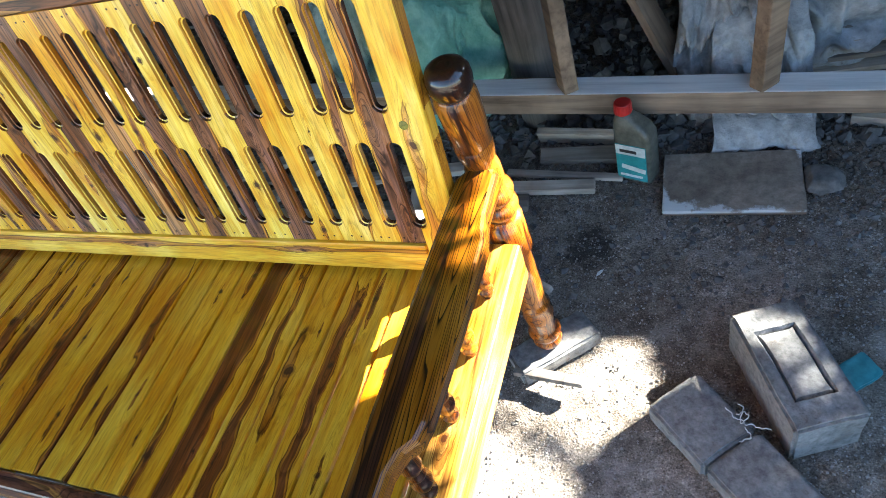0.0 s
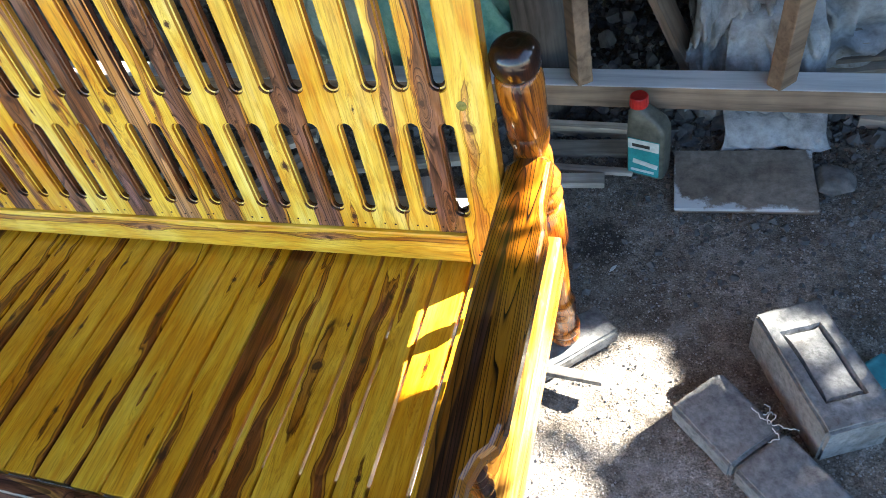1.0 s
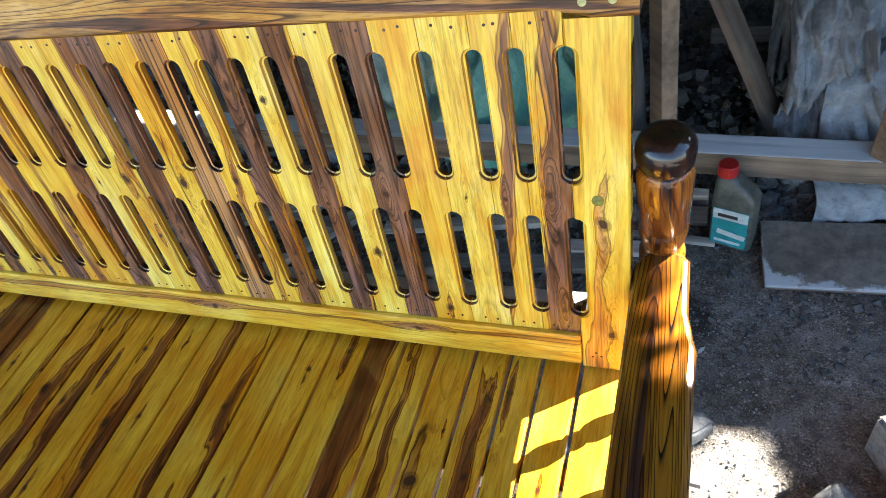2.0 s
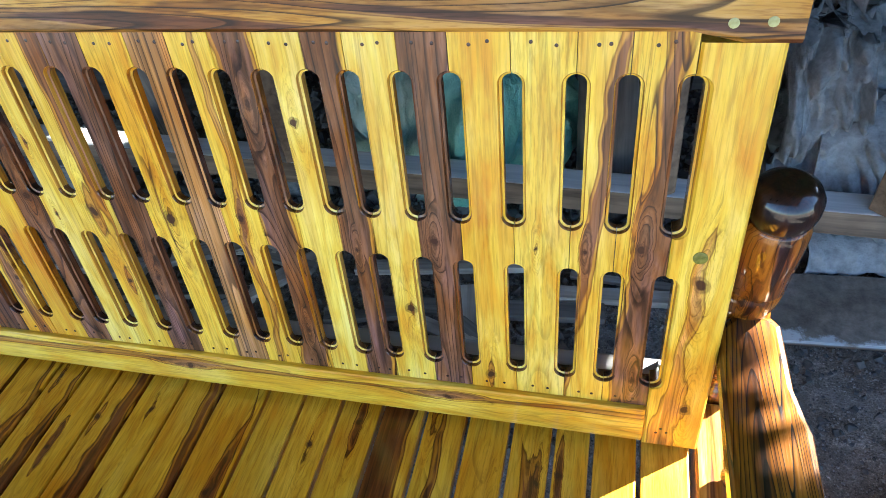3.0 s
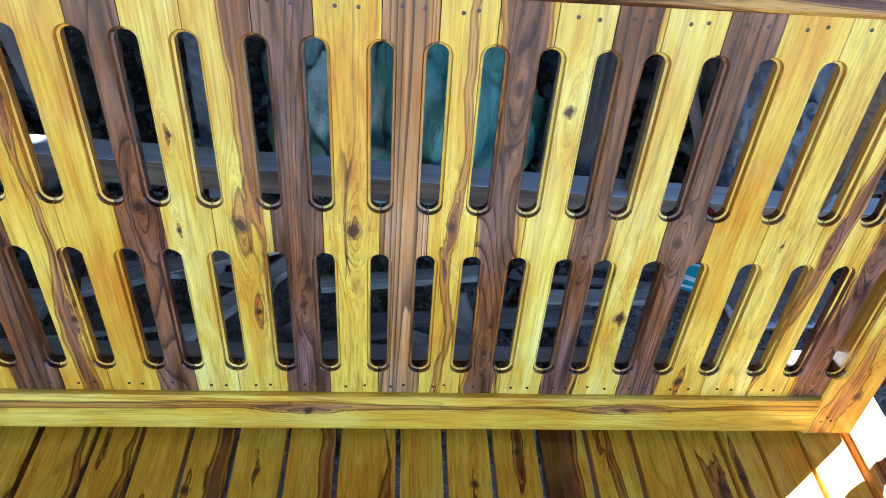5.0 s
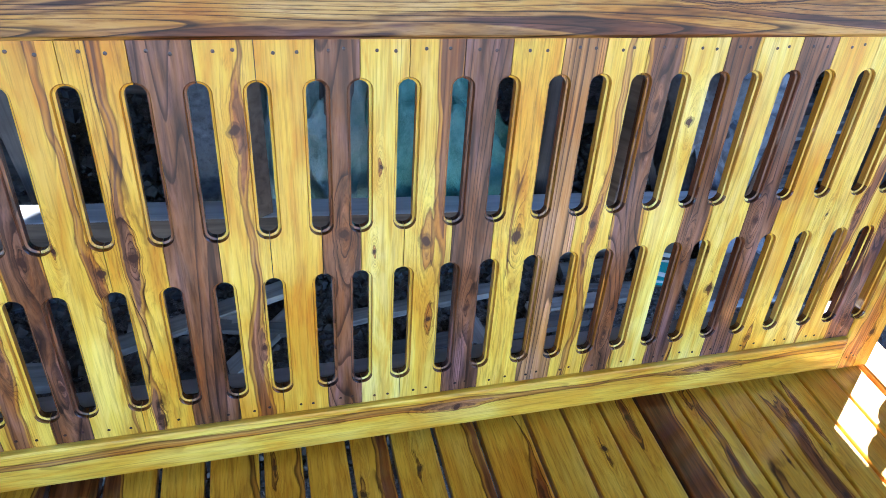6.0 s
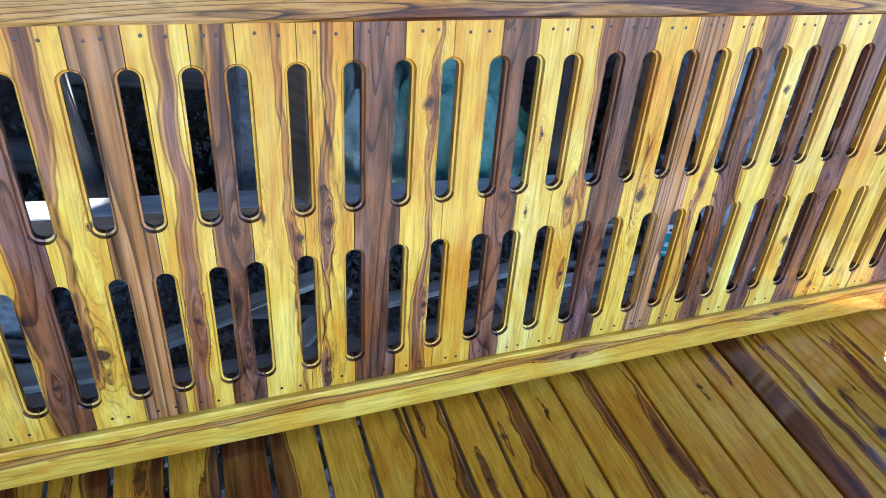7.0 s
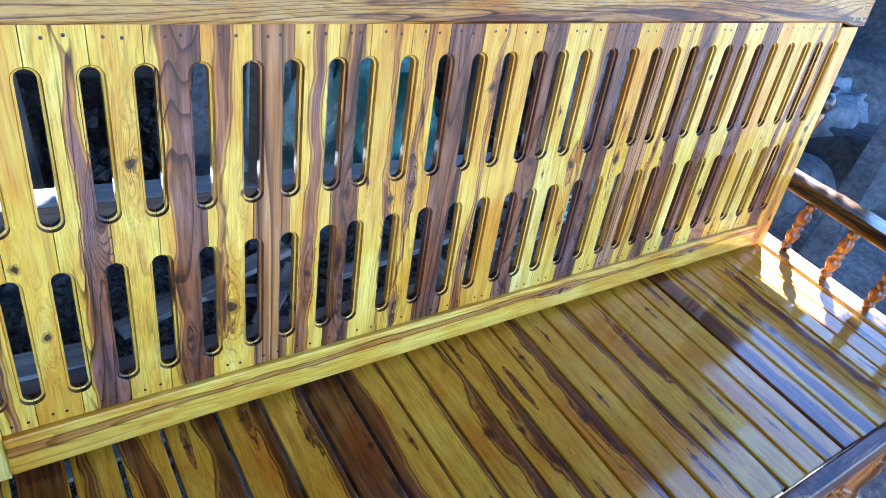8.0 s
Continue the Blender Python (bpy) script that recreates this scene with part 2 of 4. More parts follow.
def weathered(name, axis, pale, dark, rough=0.85, skylit_dust=None):
    mat, t, bsdf = nodes_of(name)
    v, raw, info = grain_coords(t, axis, 0.07)
    a = add(t, "TexNoise", Scale=45.0, Detail=5.0, Roughness=0.6, Distortion=0.4)
    link(t, v, a.inputs["Vector"])
    b = add(t, "TexNoise", Scale=7.0, Detail=4.0)
    link(t, raw, b.inputs["Vector"])
    tone = ramp(t, a.outputs["Fac"], [(0.3, dark), (0.6, pale)])
    tone = mix(t, "MULTIPLY", 0.7, tone, ramp(t, b.outputs["Fac"], [(0.35, (0.45, 0.43, 0.42)), (0.65, (1.1, 1.1, 1.1))]))
    if skylit_dust:
        # the upper face is dusty, with sky light put into its pale colour
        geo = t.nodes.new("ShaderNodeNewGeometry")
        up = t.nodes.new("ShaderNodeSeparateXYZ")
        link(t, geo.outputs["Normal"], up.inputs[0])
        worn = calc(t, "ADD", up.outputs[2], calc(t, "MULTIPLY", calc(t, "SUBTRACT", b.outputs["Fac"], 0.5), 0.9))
        tone = mix(t, "MIX", calc(t, "MULTIPLY", ramp(t, worn, [(0.60, (0, 0, 0)), (0.85, (1, 1, 1))]), 0.8), tone, mix(t, "MULTIPLY", 0.6, skylit_dust, ramp(t, a.outputs["Fac"], [(0.3, (0.5, 0.5, 0.5)), (0.6, (1, 1, 1))])))
    link(t, tone, bsdf.inputs["Base Color"])
    bsdf.inputs["Roughness"].default_value = rough
    bump = add(t, "Bump", Strength=0.5, Distance=0.003)
    link(t, a.outputs["Fac"], bump.inputs["Height"])
    link(t, bump.outputs["Normal"], bsdf.inputs["Normal"])
    return mat


grey_timber_x = weathered("raw_timber_lengthwise", "x", (0.45, 0.385, 0.32), (0.19, 0.15, 0.12))
grey_timber_z = weathered("raw_timber_upright", "z", (0.24, 0.165, 0.105), (0.12, 0.078, 0.048))
dark_timber = weathered("old_dark_timber", "z", (0.16, 0.14, 0.12), (0.055, 0.047, 0.040))
dark_timber_x = weathered("old_dark_timber_lengthwise", "x", (0.20, 0.17, 0.145), (0.07, 0.058, 0.05))


def mottled(name, low, high, scale, rough=0.9, bump=0.6, distance=0.004, extra=None):
    """Stone, soil, cement: two scales of noise, with bump."""
    mat, t, bsdf = nodes_of(name)
    tc = t.nodes.new("ShaderNodeTexCoord")
    a = add(t, "TexNoise", Scale=scale, Detail=8.0, Roughness=0.65)
    b = add(t, "TexNoise", Scale=scale * 0.09, Detail=3.0)
    for n in (a, b):
        link(t, tc.outputs["Object"], n.inputs["Vector"])
    tone = ramp(t, a.outputs["Fac"], [(0.3, low), (0.7, high)])
    tone = mix(t, "MULTIPLY", 0.8, tone, ramp(t, b.outputs["Fac"], [(0.3, (0.55, 0.53, 0.5)), (0.62, (1.15, 1.15, 1.15))]))
    if extra:
        c = add(t, "TexNoise", Scale=scale * 0.25, Detail=6.0, Roughness=0.7)
        link(t, tc.outputs["Object"], c.inputs["Vector"])
        tone = mix(t, "MIX", ramp(t, c.outputs["Fac"], [(0.56, (0, 0, 0)), (0.66, (1, 1, 1))]), tone, extra)
    link(t, tone, bsdf.inputs["Base Color"])
    bsdf.inputs["Roughness"].default_value = rough
    bp = add(t, "Bump", Strength=bump, Distance=distance)
    link(t, a.outputs["Fac"], bp.inputs["Height"])
    link(t, bp.outputs["Normal"], bsdf.inputs["Normal"])
    return mat


def soil_material():
    """Packed soil: broad tone, grit, pale dust and one old oil stain."""
    mat, t, bsdf = nodes_of("packed_soil")
    tc = t.nodes.new("ShaderNodeTexCoord")
    outs = []
    for s, d in ((4.0, 4.0), (38.0, 8.0), (230.0, 4.0), (11.0, 6.0)):
        n = add(t, "TexNoise", Scale=s, Detail=d, Roughness=0.65)
        link(t, tc.outputs["Object"], n.inputs["Vector"])
        outs.append(n.outputs["Fac"])
    tone = ramp(t, outs[1], [(0.28, (0.09, 0.076, 0.062)), (0.52, (0.185, 0.164, 0.143)), (0.74, (0.32, 0.295, 0.268))])
    tone = mix(t, "MULTIPLY", 1.0, tone, ramp(t, outs[2], [(0.34, (0.40, 0.38, 0.35)), (0.47, (0.95, 0.95, 0.95)), (0.57, (1.1, 1.1, 1.1)), (0.67, (2.0, 1.97, 1.92))]))
    tone = mix(t, "MULTIPLY", 1.0, tone, ramp(t, outs[0], [(0.34, (0.52, 0.46, 0.40)), (0.50, (0.95, 0.92, 0.88)), (0.64, (1.3, 1.3, 1.3))]))
    tone = mix(t, "MIX", calc(t, "MULTIPLY", ramp(t, outs[3], [(0.54, (0, 0, 0)), (0.68, (1, 1, 1))]), 0.45), tone, (0.33, 0.31, 0.29))
    spot = t.nodes.new("ShaderNodeVectorMath")
    spot.operation = "DISTANCE"
    spot.inputs[1].default_value = (0.135, 0.53, 0.0)
    link(t, tc.outputs["Object"], spot.inputs[0])
    edge = calc(t, "ADD", spot.outputs["Value"], calc(t, "MULTIPLY", calc(t, "SUBTRACT", outs[1], 0.5), 0.12))
    tone = mix(t, "MIX", ramp(t, edge, [(0.045, (0.8, 0.8, 0.8)), (0.085, (0, 0, 0))]), tone, (0.022, 0.016, 0.013))
    link(t, tone, bsdf.inputs["Base Color"])
    bsdf.inputs["Roughness"].default_value = 0.95
    bp = add(t, "Bump", Strength=1.0, Distance=0.009)
    link(t, calc(t, "ADD", outs[1], calc(t, "MULTIPLY", outs[2], 0.5)), bp.inputs["Height"])
    link(t, bp.outputs["Normal"], bsdf.inputs["Normal"])
    return mat


soil = soil_material()
cement = mottled("cement", (0.08, 0.083, 0.085), (0.25, 0.256, 0.258), 60.0, bump=0.8, extra=(0.085, 0.076, 0.066))
stone = mottled("stone", (0.05, 0.048, 0.046), (0.16, 0.152, 0.145), 30.0)
# the pale top tone is dust plus painted sky light
beam_timber = weathered("old_beam_timber", "x", (0.23, 0.165, 0.115), (0.085, 0.058, 0.040), skylit_dust=(0.66, 0.65, 0.63))


def worn_board():
    """Dusty brown board whose white coat is left along the edges and in chips."""
    mat, t, bsdf = nodes_of("dusty_board")
    tc = t.nodes.new("ShaderNodeTexCoord")
    sep = t.nodes.new("ShaderNodeSeparateXYZ")
    link(t, tc.outputs["Object"], sep.inputs[0])
    a = add(t, "TexNoise", Scale=45.0, Detail=8.0, Roughness=0.7)
    b = add(t, "TexNoise", Scale=9.0, Detail=5.0)
    for n in (a, b):
        link(t, tc.outputs["Object"], n.inputs["Vector"])
    side = calc(t, "SUBTRACT", 0.176, calc(t, "ABSOLUTE", sep.outputs[0]))
    front = calc(t, "MULTIPLY", calc(t, "ADD", 0.102, sep.outputs[1]), 0.7)
    near = calc(t, "MINIMUM", side, front)
    chip = calc(t, "ADD", near, calc(t, "MULTIPLY", calc(t, "SUBTRACT", b.outputs["Fac"], 0.5), 0.10))
    chip = calc(t, "ADD", chip, calc(t, "MULTIPLY", calc(t, "SUBTRACT", a.outputs["Fac"], 0.5), 0.06))
    tone = ramp(t, a.outputs["Fac"], [(0.3, (0.10, 0.080, 0.062)), (0.7, (0.25, 0.21, 0.17))])
    tone = mix(t, "MULTIPLY", 0.8, tone, ramp(t, b.outputs["Fac"], [(0.35, (0.65, 0.62, 0.58)), (0.6, (1.1, 1.1, 1.1))]))
    tone = mix(t, "MIX", ramp(t, chip, [(0.004, (1, 1, 1)), (0.014, (0, 0, 0))]), tone, (0.48, 0.50, 0.50))
    rim = ramp(t, sep.outputs[2], [(0.007, (1, 1, 1)), (0.010, (0, 0, 0))])
    tone = mix(t, "MIX", rim, tone, (0.11, 0.07, 0.045))
    link(t, tone, bsdf.inputs["Base Color"])
    bsdf.inputs["Roughness"].default_value = 0.8
    bp = add(t, "Bump", Strength=0.5, Distance=0.003)
    link(t, a.outputs["Fac"], bp.inputs["Height"])
    link(t, bp.outputs["Normal"], bsdf.inputs["Normal"])
    return mat


slab_mat = worn_board()
grit = mottled("grit", (0.13, 0.120, 0.108), (0.36, 0.345, 0.325), 140.0)
debris_mat = mottled("wood_shavings_and_dirt", (0.04, 0.032, 0.026), (0.16, 0.130, 0.104), 40.0)
rubble_mat = mottled("rubble_stone", (0.038, 0.038, 0.040), (0.16, 0.157, 0.155), 30.0)
cloth = mottled("grey_sackcloth", (0.15, 0.155, 0.16), (0.36, 0.37, 0.38), 30.0, rough=0.95, bump=0.8, distance=0.012, extra=(0.16, 0.145, 0.125))
pale_cloth = mottled("pale_sackcloth", (0.30, 0.32, 0.32), (0.50, 0.52, 0.52), 45.0, rough=0.9, bump=0.3)
mud_wall = mottled("mud_wall", (0.06, 0.054, 0.05), (0.16, 0.145, 0.13), 18.0)
tarp = mottled("green_plastic_sack", (0.05, 0.24, 0.19), (0.26, 0.54, 0.45), 16.0, rough=0.33, bump=0.8, distance=0.02)
pale_tarp = mottled("pale_green_plastic", (0.16, 0.33, 0.28), (0.48, 0.58, 0.52), 14.0, rough=0.35, bump=0.9, distance=0.025)
jug_plastic = mottled("dusty_grey_plastic", (0.035, 0.04, 0.032), (0.12, 0.12, 0.10), 50.0, rough=0.45, bump=0.15)
red_plastic = mottled("red_plastic", (0.35, 0.012, 0.012), (0.55, 0.025, 0.02), 60.0, rough=0.4, bump=0.1)
teal_print = mottled("teal_label", (0.02, 0.20, 0.22), (0.03, 0.30, 0.31), 80.0, rough=0.4, bump=0.0)
white_print = mottled("white_label", (0.42, 0.46, 0.46), (0.62, 0.65, 0.65), 80.0, rough=0.45, bump=0.0)
black_print = mottled("black_print", (0.012, 0.012, 0.014), (0.03, 0.03, 0.03), 80.0, rough=0.5, bump=0.0)
leaf_green = mottled("leaf", (0.04, 0.09, 0.02), (0.09, 0.15, 0.04), 30.0, rough=0.5, bump=0.1)
peg_mat = mottled("pale_peg", (0.30, 0.27, 0.08), (0.5, 0.46, 0.2), 200.0, rough=0.3, bump=0.1)
teal_sheet = mottled("teal_plastic", (0.01, 0.13, 0.16), (0.03, 0.25, 0.28), 40.0, rough=0.4, bump=0.1)


# ---- building helpers ----
I4 = Matrix.Identity(4)


def mesh_of(name, bm, material, smooth=False):
    bmesh.ops.recalc_face_normals(bm, faces=bm.faces)
    me = bpy.data.meshes.new(name)
    bm.to_mesh(me)
    bm.free()
    me.materials.append(material)
    if smooth:
        for p in me.polygons:
            p.use_smooth = True
    return me


def thing(name, bm, material, label, category, group="", kind="", m=I4, smooth=False):
    ob = new(name, mesh_of(name, bm, material, smooth))
    ob.matrix_basis = m
    return tagged(ob, label, category, group, kind)


def empty(name, label, category, m=I4, group=""):
    ob = new(name)
    ob.matrix_basis = m
    return tagged(ob, label, category, group)


def part(name, bm, material, parent, label="", m=I4, smooth=False):
    ob = new(name, mesh_of(name, bm, material, smooth))
    ob.parent = parent
    ob.matrix_basis = m
    if label:
        ob["label"] = label
    return ob


def box(x0, x1, y0, y1, z0, z1, bevel=0.003, seg=2):
    bm = bmesh.new()
    bmesh.ops.create_cube(bm, size=1)
    for v in bm.verts:
        v.co = ((x0 + x1) / 2 + v.co.x * (x1 - x0), (y0 + y1) / 2 + v.co.y * (y1 - y0), (z0 + z1) / 2 + v.co.z * (z1 - z0))
    if bevel:
        bmesh.ops.bevel(bm, geom=bm.edges[:], offset=bevel, segments=seg, affect="EDGES", profile=0.6)
    return bm


def rough_box(x0, x1, y0, y1, z0, z1, bevel=0.005, amount=0.004, cuts=5, seed=0):
    """A box with worn, uneven faces and edges."""
    bm = box(x0, x1, y0, y1, z0, z1, 0)
    bmesh.ops.subdivide_edges(bm, edges=bm.edges[:], cuts=cuts, use_grid_fill=True)
    sharp = [e for e in bm.edges if e.calc_face_angle(0) > 0.5]
    bmesh.ops.bevel(bm, geom=sharp, offset=bevel, segments=2, affect="EDGES")
    for v in bm.verts:
        v.co += noise.noise_vector(v.co * 14 + Vector((seed * 3.1, seed, 0))) * amount + noise.noise_vector(v.co * 50 + Vector((seed, 0, 7))) * amount * 0.4
    return bm


def loft(rings, close=True):
    """Skin through rings of equal point count; both ends closed."""
    bm = bmesh.new()
    rows = [[bm.verts.new(p) for p in ring] for ring in rings]
    n = len(rows[0])
    for a, b in zip(rows, rows[1:]):
        for i in range(n):
            bm.faces.new((a[i], a[(i + 1) % n], b[(i + 1) % n], b[i]))
    if close:
        bm.faces.new(rows[0])
        bm.faces.new(rows[-1])
    return bm


def turned(profile, sides=28):
    """A lathe-turned piece along z from (radius, z) pairs."""
    return loft([[(r * math.cos(2 * math.pi * i / sides), r * math.sin(2 * math.pi * i / sides), z) for i in range(sides)] for r, z in profile])


def bar(a, b, w, h, bevel=0.003, roll=0.0):
    """A straight squared bar from a to b, with its own length along local x. Returns the mesh and its pose."""
    a, b = Vector(a), Vector(b)
    d = b - a
    bm = box(0, d.length, -w / 2, w / 2, -h / 2, h / 2, bevel)
    return bm, Matrix.Translation(a) @ d.to_track_quat("X", "Z").to_matrix().to_4x4() @ Matrix.Rotation(radians(roll), 4, "X")


# ---- ground and closing walls ----
def ground_height(x, y):
    near = max(0.0, 1 - math.hypot(x, y) / 6)
    return near * (0.010 * noise.noise((x * 3, y * 3, 1)) + 0.005 * noise.noise((x * 13, y * 13, 4))) - 0.004


def ground_mesh():
    axis = [-60, -20, -8, -4] + [-3 + 0.04 * i for i in range(151)] + [4, 8, 20, 60]
    bm = bmesh.new()
    rows = [[bm.verts.new((x, y, ground_height(x, y) + (0.0025 * noise.noise((x * 45, y * 45, 2)) if abs(x) < 3 and abs(y) < 3 else 0))) for x in axis] for y in axis]
    for a, b in zip(rows, rows[1:]):
        for i in range(len(axis) - 1):
            bm.faces.new((a[i], a[i + 1], b[i + 1], b[i]))
    return bm


thing("ground", ground_mesh(), soil, "bare packed grey-brown soil with gravel and sawdust", "ground", kind="structure", smooth=True)
thing("wall_back", box(-4.5, 4.2, 3.2, 3.4, -0.05, 2.45, 0), mud_wall, "dark rough mud-plastered wall behind the junk", "wall", kind="structure")
thing("wall_right", box(4.0, 4.2, -1.0, 3.19, -0.05, 2.0, 0), mud_wall, "low dark mud wall at the yard's edge", "wall", kind="structure")
thing("wall_left", box(-4.5, -4.3, -1.6, 3.19, -0.05, 2.45, 0), mud_wall, "dark rough mud-plastered side wall", "wall", kind="structure")



def roof():
    """Unseen roof added over the bench to darken reflections, stepped back along its sunny edge."""
    bm = box(-4.5, 1.0, -1.6, 0.3, 2.454, 2.52, 0)
    for x0, x1, y0, y1 in ((-4.5, 2.1, 0.302, 2.6), (-4.5, 1.15, 2.602, 3.4)):
        for v in bmesh.ops.create_cube(bm, size=1)["verts"]:
            v.co = (x1 if v.co.x > 0 else x0, y1 if v.co.y > 0 else y0, 2.52 if v.co.z > 0 else 2.454)
    return bm


thing("ceiling", roof(), dark_timber_x, "dark boarded roof added out of view to darken reflections", "ceiling", kind="structure")


# ---- the bench ----
LEAN = pose(0, 0, 0.0748, -7.61, 0, 0)   # the reclined back's own frame
SEAT_Z = 0.479
bench = empty("wooden_bench", "long varnished teak bench with slatted back and plank seat", "bench")
random.seed(5)

SEAMS = [-0.003, -0.055, -0.100, -0.157, -0.213, -0.260, -0.311, -0.352, -0.400, -0.447, -0.494, -0.540, -0.594, -0.642, -0.696, -0.743,
         -0.784, -0.837, -0.888, -0.940, -0.994, -1.049, -1.088, -1.141, -1.186, -1.239, -1.291, -1.338, -1.390, -1.437, -1.473]
# share of dark heartwood, slat by slat
DARK = [0.62, 0.25, 0.10, 0.05, 0.95, 0.10, 0.90, 0.12, 0.70, 0.10, 0.64, 0.15, 0.98, 0.30, 0.12, 0.80, 0.10,
        0.25, 0.95, 0.20, 0.30, 0.75, 0.36, 0.70, 0.25, 0.85, 0.15, 0.70, 0.15, 0.20]
# heartwood band of each slat: centre (share of the width, from its left side), half width in mm, lean, taper
FIGURE = [(0.70, 18, 0.0, -0.05), (0.42, 5, 0.10, 0.0), (0.5, -14, 0, 0), (0.5, -14, 0, 0), (0.5, 40, 0, 0), (0.5, -14, 0, 0), (0.42, 21, 0, 0), (0.55, -11, 0, 0), (0.5, 19, 0, 0), (0.55, 3, 0.02, 0.0),
          (0.5, 40, 0, 0), (0.5, -12, 0, 0), (0.5, 40, 0, 0), (0.8, -2, 0.0, 0.06), (0.6, -3, 0.05, 0), (0.5, 40, 0, 0), (0.5, -11, 0, 0), (0.62, 5, 0.02, -0.02), (0.5, 40, 0, 0), (0.4, 1, 0.03, 0.02),
          (0.75, 0, -0.03, 0), (0.52, 21, 0, -0.05), (0.5, 9, 0.02, 0), (0.5, 40, 0, 0), (0.25, 4, 0.04, 0.02), (0.62, 21, 0, 0), (0.5, -10, 0, 0), (0.66, 15, -0.03, -0.06), (0.5, -12, 0, 0), (0.4, 4, 0.02, 0)]
# knots of each slat: share of the width, height, size
KNOTS = {0: ((0.5, 0.708, 1.0), (0.6, 0.52, 0.7)), 1: ((0.35, 0.70, 0.5),), 2: ((0.4, 0.70, 0.45),), 3: ((0.45, 0.503, 1.0),), 4: ((0.35, 0.700, 0.75),), 5: ((0.62, 0.600, 1.0),), 6: ((0.4, 0.68, 0.5),), 7: ((0.5, 0.835, 0.8),),
         8: ((0.5, 0.855, 0.9), (0.5, 0.545, 0.6)), 9: ((0.5, 0.712, 0.9),), 11: ((0.5, 0.705, 1.35),), 12: ((0.5, 0.61, 0.8),), 13: ((0.45, 0.708, 1.25), (0.6, 0.60, 0.6)), 14: ((0.4, 0.80, 0.5), (0.3, 0.70, 0.5)),
         15: ((0.55, 0.725, 1.0),), 17: ((0.55, 0.845, 1.0), (0.7, 0.585, 0.7)), 19: ((0.45, 0.715, 1.0), (0.35, 0.50, 0.9)), 20: ((0.85, 0.700, 1.0), (0.2, 0.73, 0.7)), 21: ((0.55, 0.72, 1.2), (0.55, 0.56, 0.9)),
         22: ((0.5, 0.61, 0.8),), 24: ((0.45, 0.585, 1.5), (0.75, 0.74, 0.6)), 25: ((0.5, 0.55, 0.6),), 26: ((0.55, 0.79, 1.1),), 27: ((0.8, 0.728, 1.2),), 28: ((0.5, 0.60, 0.9), (0.2, 0.69, 0.8))}
SLOTS = ((0.5165, 0.674), (0.7290, 0.8880))
Z0, Z1 = 0.480, 0.928


def slat_side(x, out, w, sign, z0=Z0, z1=Z1):
    """One long side of a slat, bottom to top, with half-round-ended notches reaching w into it."""
    pts = [(x, z0)]
    r = w
    for lo, hi in SLOTS:
        lo, hi = lo - out, hi + out
        for i in range(9):
            a = math.pi / 2 * i / 8
            pts.append((x + sign * r * math.sin(a), lo + r * (1 - math.cos(a))))
        for i in range(9):
            a = math.pi / 2 * (1 - i / 8)
            pts.append((x + sign * r * math.sin(a), hi - r * (1 - math.cos(a))))
    pts.append((x, z1))
    return pts


NOTCH = ((0.004, 0.0122, 0.0036), (0.0052, 0.0113, 0.0027), (0.0084, 0.0110, 0.0024), (0.0092, 0.0088, 0.0), (0.0178, 0.0088, 0.0010), (0.0188, 0.0102, 0.0020))


def slat(xl, xr):
    rings = []
    for y, w, out in NOTCH:
        L = slat_side(xl + 0.0004, out, w, 1)
        R = slat_side(xr - 0.0004, out, w, -1)
        rings.append([(x, y, z) for x, z in L] + [(x, y, z) for x, z in reversed(R)])
    return loft(rings)


def stile_mesh(xl, xr, left):
    """An upright of the back, notched along its slatted side."""
    rings = []
    for y, inset in ((0.0005, 0.0025), (0.003, 0.0)):
        rings.append((y, 0.0122, 0.0036, inset))
    rings += [(y + (0.011 if y > 0.017 else 0), w, out, 0.0) for y, w, out in NOTCH]
    skins = []
    for y, w, out, inset in rings:
        L = slat_side(xl + inset, out, w if left else 0.0, 1, 0.414 + inset, 0.919)
        R = slat_side(xr - inset, out, 0.0 if left else w, -1, 0.414 + inset, 0.919)
        skins.append([(x, y, z) for x, z in L] + [(x, y, z) for x, z in reversed(R)])
    return loft(skins)


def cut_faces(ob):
    """Gives the routed walls their own tone, and a darker one to the step and the slot's foot."""
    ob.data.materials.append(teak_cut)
    ob.data.materials.append(dark_teak)
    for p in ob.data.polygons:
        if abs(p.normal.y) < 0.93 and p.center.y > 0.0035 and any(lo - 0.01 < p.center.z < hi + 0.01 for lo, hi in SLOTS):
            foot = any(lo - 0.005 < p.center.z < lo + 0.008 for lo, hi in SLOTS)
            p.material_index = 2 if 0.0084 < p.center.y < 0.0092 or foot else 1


def grain(ob, band, knots=()):
    """Tells the wood where a piece's heartwood and knots lie."""
    ob["band"] = [float(c) for c in band]
    for key, k in zip(("knot_a", "knot_b"), list(knots) + [(0, 0, 0)] * 2):
        ob[key] = [float(c) for c in k]


for i, (xr, xl) in enumerate(zip(SEAMS, SEAMS[1:])):
    c, half, lean, taper = FIGURE[i]
    ob = part("back_slat", slat(xl, xr), teak_pinstripe if i in (10, 23) else teak_figured if DARK[i] > 0.6 or i in (2, 11, 19, 26) else teak_back, bench, m=LEAN)
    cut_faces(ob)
    grain(ob, (xl + (xr - xl) * c, half / 1000, lean, taper), [(xl + (xr - xl) * u, z, k) for u, z, k in KNOTS.get(i, ())])
    ob.color = (DARK[i], random.choice((0.05, 0.3, 0.45, 0.6) if i < 15 else (0.45, 0.6, 0.75, 0.9)), 0, 1)

